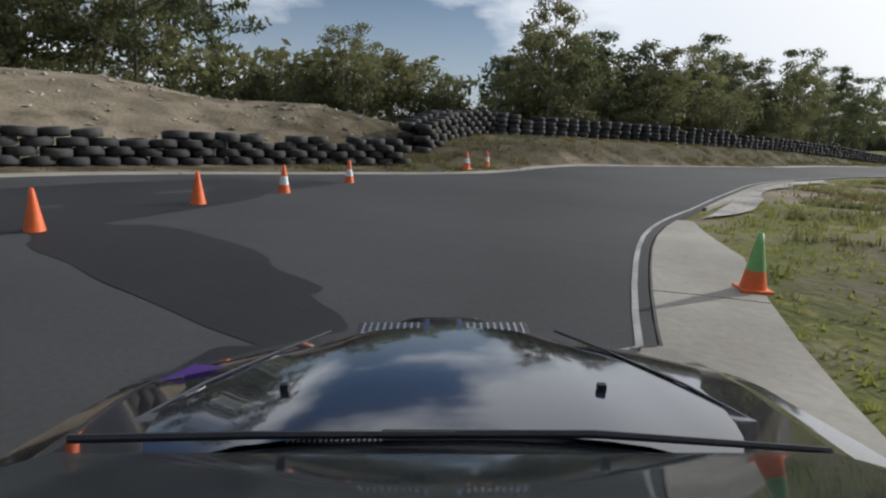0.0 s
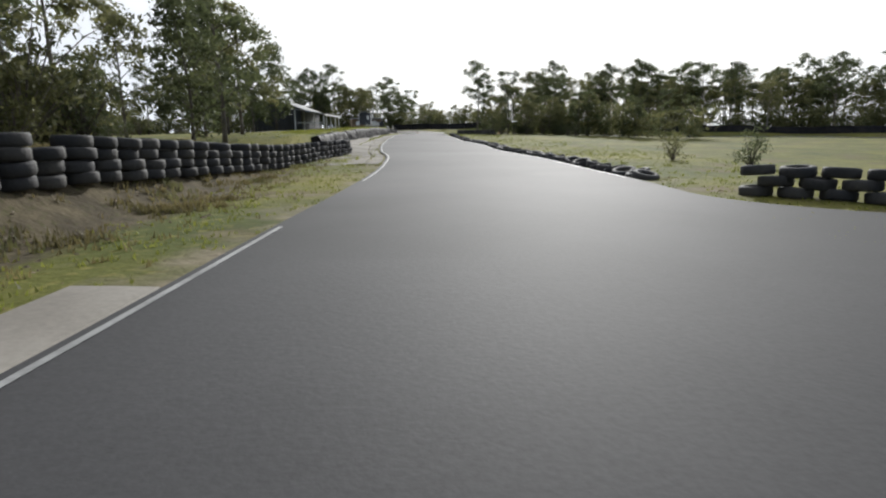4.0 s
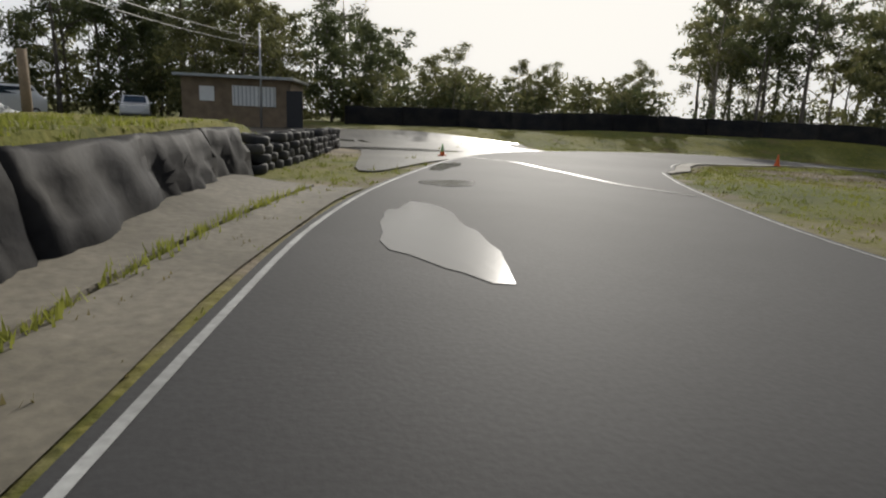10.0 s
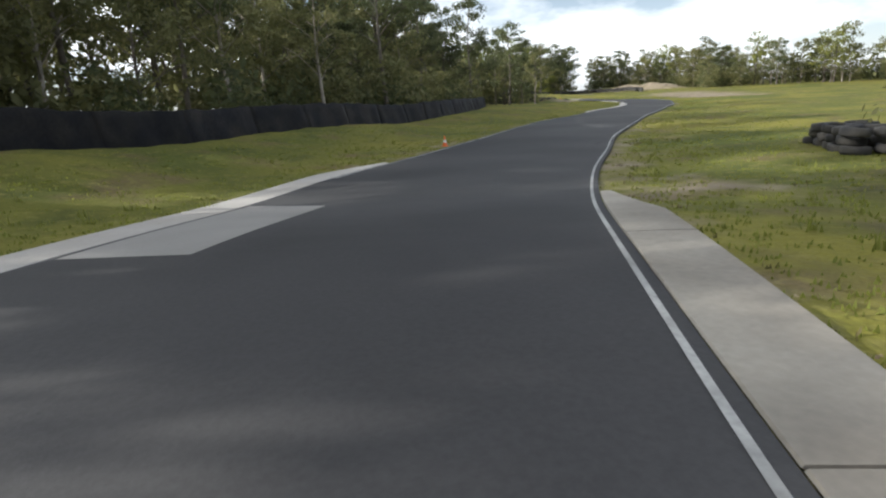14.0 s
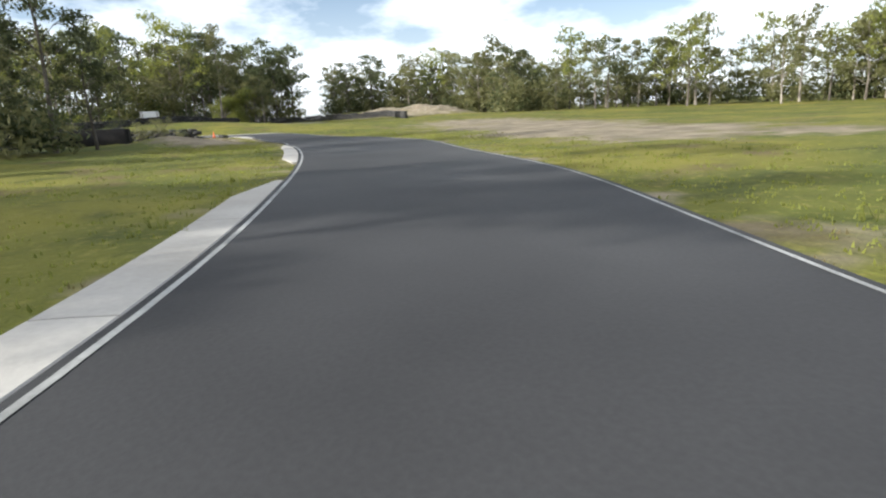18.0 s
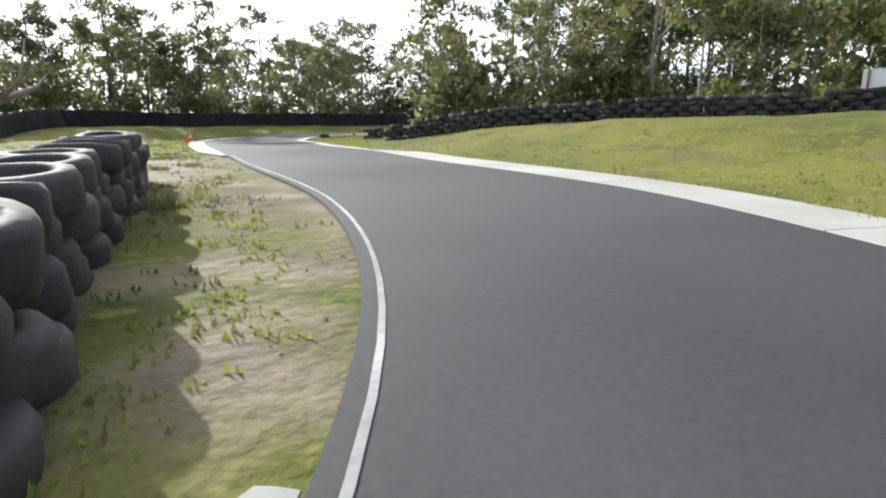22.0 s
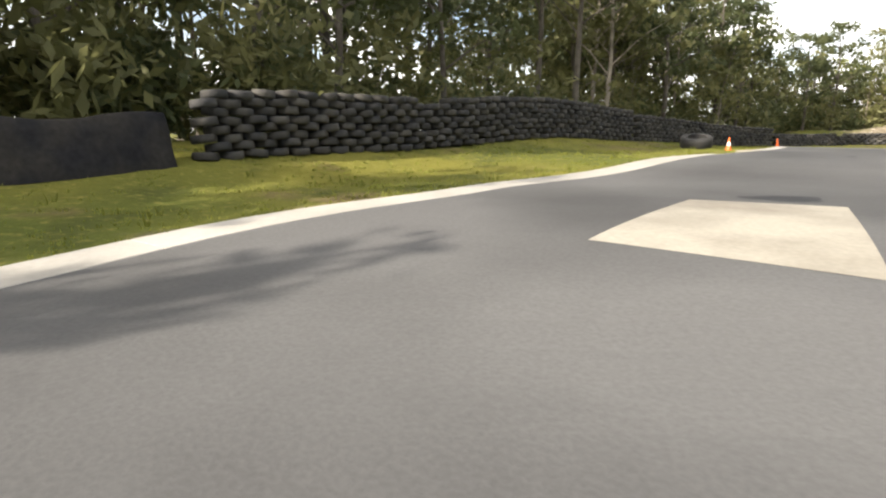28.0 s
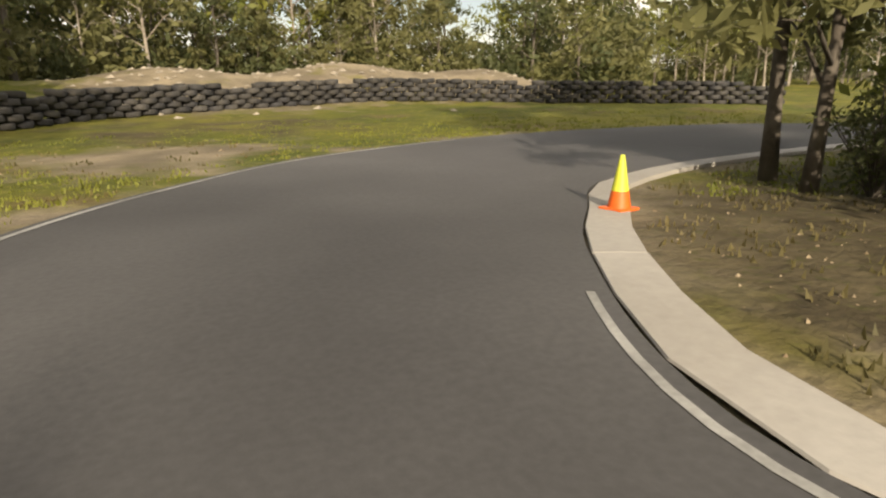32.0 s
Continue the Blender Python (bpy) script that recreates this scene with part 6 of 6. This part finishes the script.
def tufts(name, q, height, mat, label, seed, blades=5):
    r_ = np.random.default_rng(seed)
    n = len(q)
    z = ground_many(q[:, 0], q[:, 1])
    vs, fs = [], []
    for b in range(blades):
        a = r_.uniform(0, 6.283, n)
        h = height * r_.uniform(0.4, 1.3, n)
        lean = h * r_.uniform(0.1, 0.7, n)
        w = 0.012 + 0.012 * r_.random(n)
        o = r_.normal(0, 0.06, (n, 2))
        bx, by = q[:, 0] + o[:, 0], q[:, 1] + o[:, 1]
        p1 = np.stack([bx - w * np.sin(a), by + w * np.cos(a), z - 0.01], 1)
        p2 = np.stack([bx + w * np.sin(a), by - w * np.cos(a), z - 0.01], 1)
        p3 = np.stack([bx + lean * np.cos(a), by + lean * np.sin(a), z + h], 1)
        base = len(vs)
        vs.extend(np.stack([p1, p2, p3], 1).reshape(-1, 3).tolist())
        fs.extend((base + 3 * i, base + 3 * i + 1, base + 3 * i + 2) for i in range(n))
    return tagged(mesh_ob(name, vs, fs, mat), label, "grass", kind="stuff")


def green(x, y):
    e, d = cover_at(x, y)
    return ~inside_road(x, y) & (e + 0.3 * d < 0.5) & (d < 0.7)


def dryland(x, y):
    e, d = cover_at(x, y)
    return ~inside_road(x, y) & ((d > 0.35) | (e > 0.35))


tufts("grass", scatter(30000, None, 7.0, 3, green), 0.05, M["grass"], "short green grass on the verges", 4)
tufts("weeds", scatter(420, None, 4.0, 5, green), 0.16, M["grass"], "taller green weeds on the verges", 6, 9)
tufts("dry_grass", scatter(6000, None, 6.0, 7, dryland), 0.06, M["dry_grass"], "dry yellow grass and weeds on bare ground", 8)
gut_weeds = np.stack([np.interp(np.arange(86, 147, 0.07), LEFT[60:190, 1], LEFT[60:190, 0]) - 1.38 + 0.42 * smooth(114, 127, np.arange(86, 147, 0.07)), np.arange(86, 147, 0.07)], 1)
gut_weeds = gut_weeds[np.random.default_rng(2).random(len(gut_weeds)) < 0.55]
tufts("weeds", gut_weeds, 0.14, M["grass"], "weeds in the joint of the gutter", 12, 10)


def chips(name, q, size, mat, label, seed):
    """Small angular stones or bits of bark, each a squashed wedge."""
    r_ = np.random.default_rng(seed)
    z = ground_many(q[:, 0], q[:, 1])
    vs, fs = [], []
    for (x, y), zz in zip(q, z):
        s = size * r_.uniform(0.4, 1.6)
        base = len(vs)
        for k in range(4):
            a = k * 1.571 + r_.uniform(-0.4, 0.4)
            vs.append((x + s * math.cos(a), y + s * math.sin(a) * r_.uniform(0.4, 1), zz - 0.01))
        vs.append((x + r_.normal(0, 0.3) * s, y + r_.normal(0, 0.3) * s, zz + s * r_.uniform(0.15, 0.6)))
        fs.extend([(base, base + 1, base + 4), (base + 1, base + 2, base + 4), (base + 2, base + 3, base + 4), (base + 3, base, base + 4)])
    return tagged(mesh_ob(name, vs, fs, mat), label, "litter", kind="stuff")


chips("litter", scatter(7000, None, 5.0, 9, dryland), 0.026, M["litter"], "dead leaves and bark on the dry verge", 10)
r9 = np.random.default_rng(14)
bank_q = np.stack([r9.uniform(-17.5, -11.6, 3400), r9.uniform(12, 70, 3400)], 1)
bank_q = bank_q[near_road(bank_q[:, 0], bank_q[:, 1]) > 1.1]
chips("litter", bank_q[:1900], 0.045, M["litter"], "bark, twigs and clods on the bare earth bank", 21)
tufts("dry_grass", bank_q[1900:], 0.09, M["dry_grass"], "thin dry weeds on the bare earth bank", 22)


def clumps(count, x0, x1, y0, y1, seed, clear=0.9):
    """Places gathered round scattered middles."""
    r_ = np.random.default_rng(seed)
    mid = np.stack([r_.uniform(x0, x1, count), r_.uniform(y0, y1, count)], 1)
    q = np.concatenate([m + r_.normal(0, 0.16 + 0.2 * r_.random(), (r_.integers(10, 34), 2)) for m in mid])
    return q[(near_road(q[:, 0], q[:, 1]) > clear) & ~inside_road(q[:, 0], q[:, 1])]


tufts("weeds", clumps(230, -18, -12.2, 8, 72, 51, 1.3), 0.12, M["dry_grass"], "clumps of brown weeds on the earth bank", 52, 7)
tufts("weeds", clumps(150, -18, -12.2, 8, 72, 53, 1.3), 0.1, M["leaf_olive"], "clumps of olive weeds on the earth bank", 54, 7)
tufts("weeds", clumps(130, -5.6, 4, 8, 46, 55, 1.4), 0.14, M["leaf_olive"], "clumps of olive weeds on the dirt verge", 56, 8)
tufts("weeds", clumps(46, 132, 140, 106, 119, 59, 1.2), 0.08, M["leaf_olive"], "clumps of olive weeds on the stony verge", 60, 8)
chips("stones", clumps(60, 132, 140, 106, 119, 61, 0.6)[::2], 0.05, M["rock"], "pale stones scattered on the dirt verge", 62)
tufts("weeds", clumps(90, -5.6, 4, 8, 46, 57, 1.2), 0.11, M["dry_grass"], "clumps of dry weeds on the dirt verge", 58, 7)
mound_spots = np.concatenate([r9.normal((mx, my), mr, (k, 2)) for mx, my, mr, k in ((-24, -3, 5, 260), (-26, 7, 5, 260), (-21, 12, 3, 120), (173, 54, 3.5, 150), (164, 53, 4, 170), (156, 55, 3, 100))])
mound_spots = mound_spots[near_road(mound_spots[:, 0], mound_spots[:, 1]) > 3]
chips("rubble", mound_spots, 0.16, M["rock"], "pale stones and clods on the earth mounds", 15)
infield = r9.normal((9, 156), (5, 2.5), (90, 2))
infield = infield[near_road(infield[:, 0], infield[:, 1]) > 1.0]
chips("stones", infield[~inside_road(infield[:, 0], infield[:, 1])], 0.09, M["rock"], "scattered stones on the worn infield", 16)
top_q = np.stack([-r9.uniform(0.32, 2.6, 3600), r9.uniform(80, 147, 3600)], 1)
top_q[:, 0] -= wall_line(top_q[:, 1])
tufts("grass", top_q, 0.1, M["grass"], "grass along the top of the retaining wall", 17, 6)
